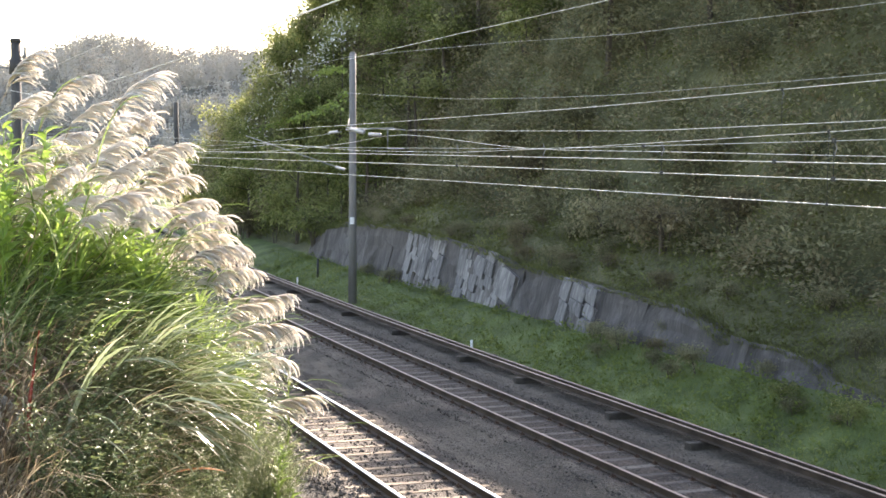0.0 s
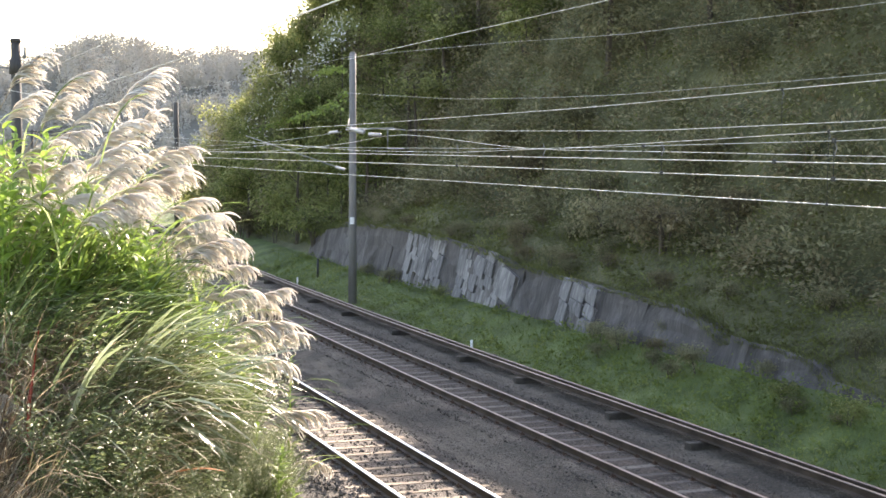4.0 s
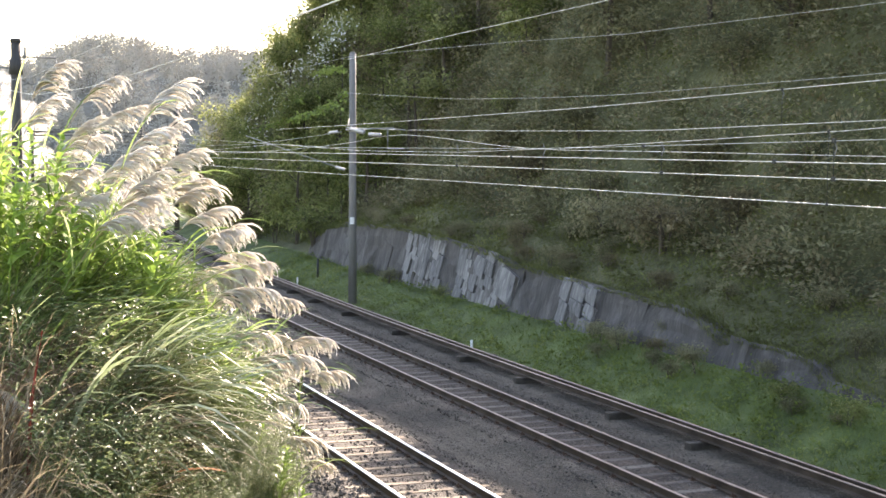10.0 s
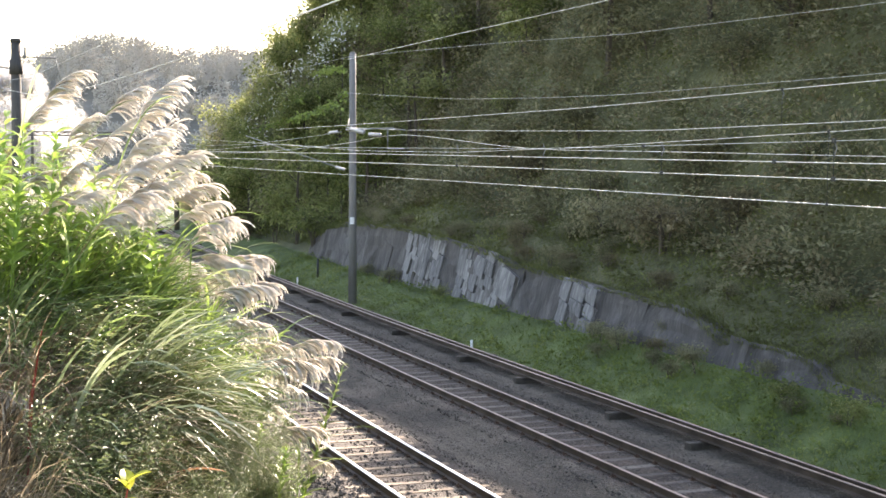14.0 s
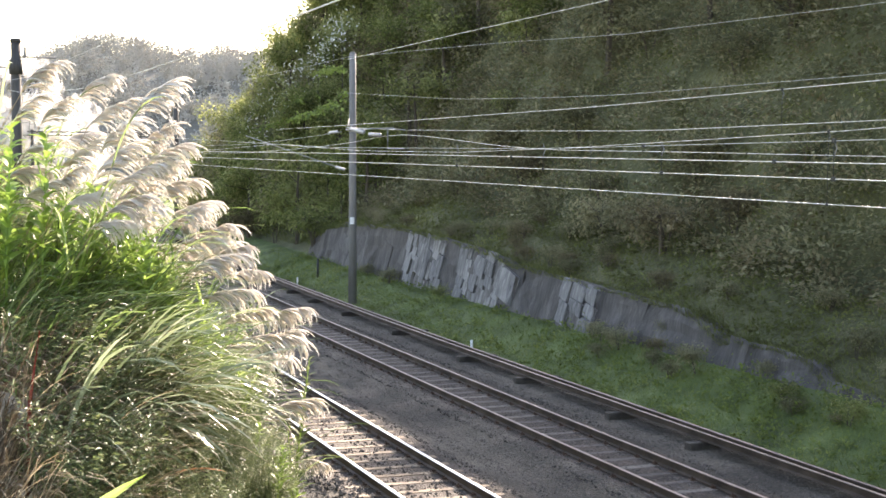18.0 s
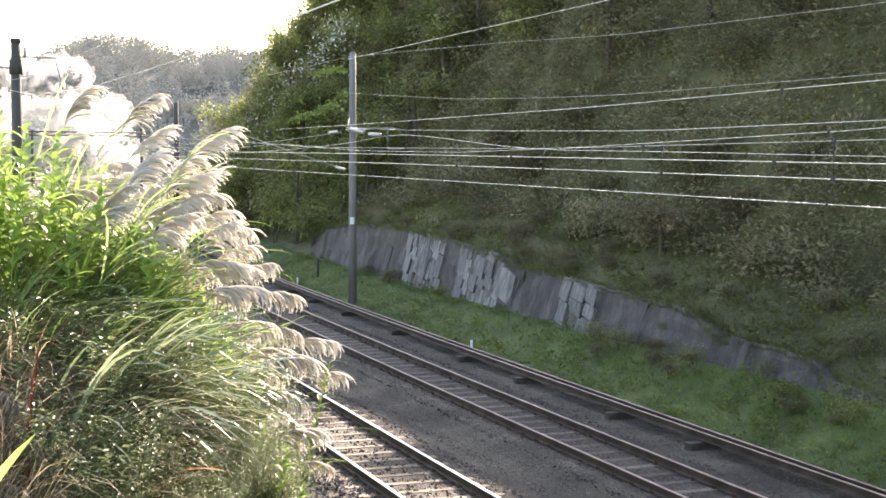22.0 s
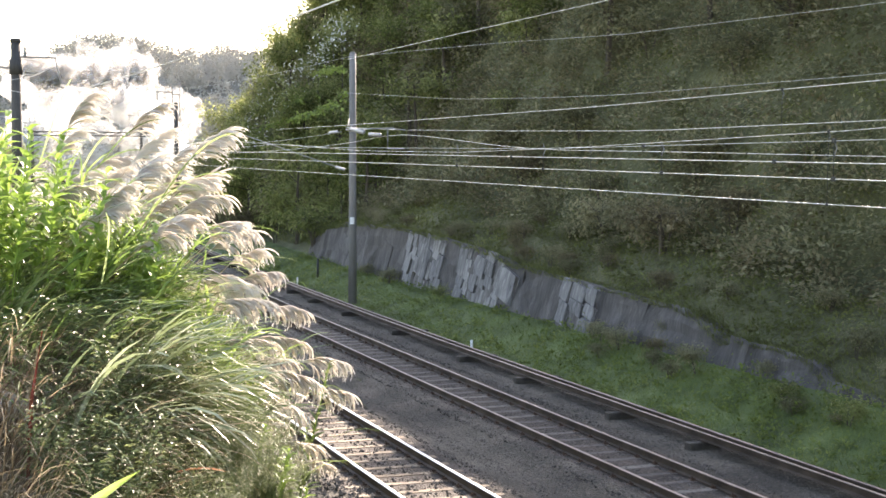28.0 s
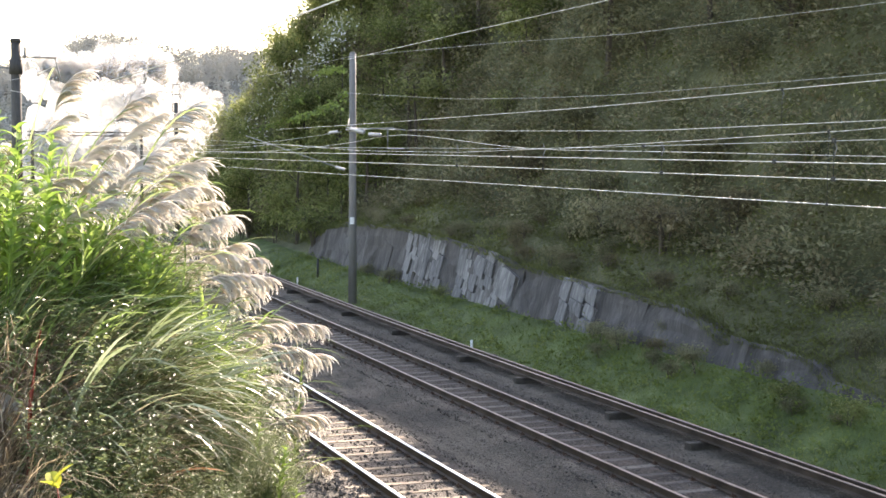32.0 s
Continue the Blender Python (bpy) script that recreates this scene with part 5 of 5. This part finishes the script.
        side = rng.uniform(-0.335, -0.17) if j < 22 else rng.uniform(-0.205, -0.14)
        x = y * side
        z = bank_floor(x, y)
        top = EYE_Z - (growth_top(side + 0.02) + rng.uniform(-0.01, 0.03)) * y
        r, m = reed((x, y, z), top - z, [(0.55 + 0.45 * i / 9, i * 137.5 + 50 * j, LONG_LEAF if j % 3 else OVAL_LEAF, (0.62 if j % 3 else 1.2) - 0.3 * i / 9) for i in range(10)], "leafy shoot with pointed bright green leaves", "leafy_shoot")
        SWAY.append((r, m, (5.5, 1), rng.uniform(0, 6.28), WIND))
    for j in range(46):
        y, side = rng.uniform(8.0, 9.3), rng.uniform(-0.345, -0.2)
        x = y * side
        z = bank_floor(x, y)
        top = EYE_Z - (growth_top(side) + rng.uniform(-0.012, 0.055)) * y
        r, m = reed((x, y, z), top - z, [(0.5 + 0.5 * i / 15, i * 137.5 + 50 * j, OVAL_LEAF, 1.25 - 0.5 * i / 15) for i in range(16)], "leafy shoot with pointed bright green leaves", "leafy_shoot")
        SWAY.append((r, m, (5.5, 1), rng.uniform(0, 6.28), WIND))
    z = bank_floor(-2.0, 8.2)
    r, m = reed((-2.14, 8.2, z), 4.42 - z, [(0.95, -20, STIFF_LEAF, 1.0), (0.97, 25, STIFF_LEAF, 1.1), (0.9, 190, STIFF_LEAF, 0.8), (0.8, 60, STIFF_LEAF, 0.9), (0.75, -80, STIFF_LEAF, 0.9)], "upright reed with stiff yellow-green blades in the sun")
    SWAY.append((r, m, (3, 0), 1.0, WIND))
    z = bank_floor(-1.96, 6.8)
    red = empty("red_stalk", Matrix.Translation((-2.0, 6.8, z)))
    tube_part("stem", [(0, 0, -0.05), (0.02, 0, (4.29 - z) * 0.6), (0.07, 0, 4.29 - z)], [0.009, 0.011, 0.003], M_RED, red, "dark red tapering stem", 6)
    for k, t in ((0.7, 20), (0.8, 160), (0.9, -60)):
        lf = new("leaf", SMALL_LEAF)
        lf.parent = red
        lf.matrix_basis = pose(0.03, 0, (4.29 - z) * k, 0, 0, t)
    tagged(red, "dark red dry stalk standing in the grass", "plant stalk", "single plants on the bank")
    SWAY.append((red, Matrix.Translation((-2.0, 6.8, z)), (1.5, 0), 2.0, WIND))
    for x, y, zz, t in ((-1.24, 6.6, 3.65, 8), (-1.2, 7.8, 3.3, -20), (-2.1, 7.4, 3.5, 60), (-1.75, 7.5, 3.3, 20)):
        d = new("dead_leaf", broad_leaf_mesh("dead_leaf", 0.24, 0.035, 0.5, M_DEAD, 0.2))
        d.matrix_world = pose(x, y, zz, 0, 0, t)
        tagged(d, "curled orange-brown dead leaf caught in the grass", "leaf", "dead leaves in the grass")
    for x, y, top in ((-2.24, 7.5, 3.9), (-2.1, 7.2, 3.72), (-2.28, 7.1, 3.95), (-2.0, 6.9, 3.6), (-1.1, 8.0, 3.5), (-2.35, 7.3, 3.75), (-0.98, 8.4, 2.95), (-0.9, 8.7, 3.25)):
        silver_stalk((x, y, top), 0.75, 0.12, (4, 0), 30)
    for i in range(7):
        x, y = rng.uniform(-1.75, -1.35), rng.uniform(7.7, 8.3)
        z = bank_floor(x, y)
        m = Matrix.Translation((x, y, z)) @ Matrix.Scale(min(1.2, (4.05 - z) / 0.8), 4)
        d = new("grass_tuft", TUFTS[2 + i % 4])
        d.matrix_world = m
        tagged(d, "tuft of long arching bright green grass blades", "grass", "grass tufts on the bank")
        SWAY.append((d, m, (4, 1), rng.uniform(0, 6.28), WIND))


build_single_plants()


# ---- steam drifting along the line beyond the bend ----
def puff_mesh(seed):
    bm = bmesh.new()
    bmesh.ops.create_icosphere(bm, subdivisions=4, radius=1.0)
    for v in bm.verts:
        p = v.co * 1.3 + Vector((seed * 7.1, 0, 0))
        d = noise.noise(p) * 0.4 + abs(noise.noise(p * 2.3)) * 0.34 + abs(noise.noise(p * 5.1)) * 0.16 + abs(noise.noise(p * 10.0)) * 0.06
        v.co *= 0.72 + d
    me = bpy.data.meshes.new("puff")
    bm.to_mesh(me)
    bm.free()
    me.polygons.foreach_set("use_smooth", [True] * len(me.polygons))
    me.materials.append(M_STEAM)
    return me


PUFFS = []


def build_steam():
    rng = random.Random(17)
    root = empty("steam_cloud")
    meshes = [puff_mesh(i) for i in range(6)]
    thin = [with_material(me, M_STEAM_THIN) for me in meshes]
    for i in range(170):
        core = i < 84
        ob = new("puff", (meshes if core else thin)[i % 6])
        ob.parent = root
        back = 26 * rng.random() ** 0.8
        ceiling = 7.6 + min(8.8, back * 1.0)
        if core:
            r = rng.uniform(1.0, 1.9) if back < 5 else rng.uniform(1.8, 3.2)
            z = 2.0 + (ceiling - 3.7) * rng.random() ** 0.85
            y = rng.uniform(203, 209)
            if i < 22:                               # the thick lower body
                r, z, back = rng.uniform(2.6, 3.8), rng.uniform(2.0, 8.0), rng.uniform(3.5, 28)
        else:                                        # thin wisps round the rim
            r = rng.uniform(0.8, 2.4)
            z = ceiling - rng.uniform(-1.4, 2.6)
            back -= rng.uniform(0, 2.4)
            y = rng.uniform(190, 199)
        ob.scale = (r, r * 0.6, r)
        PUFFS.append((ob, back, y, z, rng.uniform(0, 6.28), r))
    tagged(root, "billowing cloud of sunlit white steam above the line", "steam cloud")


build_steam()

# sideways place of the cloud's front as a slope, by seconds
FRONT = [(0, -0.335), (6, -0.325), (8, -0.30), (9, -0.275), (11, -0.262), (13, -0.245), (17, -0.236), (19, -0.226), (21, -0.216), (23, -0.197), (25, -0.176), (28, -0.160), (30, -0.153), (32, -0.147)]

# ---- what moves ----


def motions():
    times = [0.5 * i for i in range(65)]
    for root, m, (lee, off), ph, gusts in SWAY:
        p, q0 = m.to_translation(), m.to_quaternion().to_matrix().to_4x4()
        rows = []
        for t in times:
            w = lerp(t, gusts) / 100
            flutter = 0.10 * math.sin(2.1 * t + ph) + 0.07 * math.sin(4.3 * t + 1.7 * ph)
            right = (w + flutter) * lee
            away = off * w + (0.2 * lee) * (0.4 + w) * (math.sin(1.3 * t + 2 * ph) + 0.6 * math.sin(3.1 * t + ph))
            rows.append((t, Matrix.Translation(p) @ Matrix.Rotation(radians(right), 4, "Y") @ Matrix.Rotation(radians(away), 4, "X") @ q0))
        walk(root, rows)
    for ob, m, ph, gusts, lift in NOD:
        p, q0 = m.to_translation(), m.to_quaternion().to_matrix().to_4x4()
        rows = []
        for t in times:
            w = lerp(t, gusts) / 100
            up = -lift * w + 4 * math.sin(3.3 * t + ph) + 3 * math.sin(5.1 * t + 2 * ph)
            rows.append((t, Matrix.Translation(p) @ Matrix.Rotation(radians(up), 4, "Y") @ q0))
        walk(ob, rows)
    for root, m, swing in SWING:
        walk(root, [(t, m @ pose(0, 0, 0, 0, a, 0)) for t, a in swing])
    for ob, back, y, z, ph, r in PUFFS:
        rows = []
        for i in range(33):
            t = float(i)
            x = lerp(t, FRONT) * y - back * (0.75 + 0.25 * min(1.0, t / 25)) - r * 0.9 - 0.5
            zz = z * (0.86 + 0.14 * min(1.0, t / 30)) + 0.4 * math.sin(0.35 * t + ph) + (0.09 * max(0.0, t - 20) if z > 10 else 0.0)
            rows.append((t, Matrix.Translation((x, y, zz)) @ pose(0, 0, 0, 0, 3 * t + 57 * ph, 0)))
        walk(ob, rows)


motions()
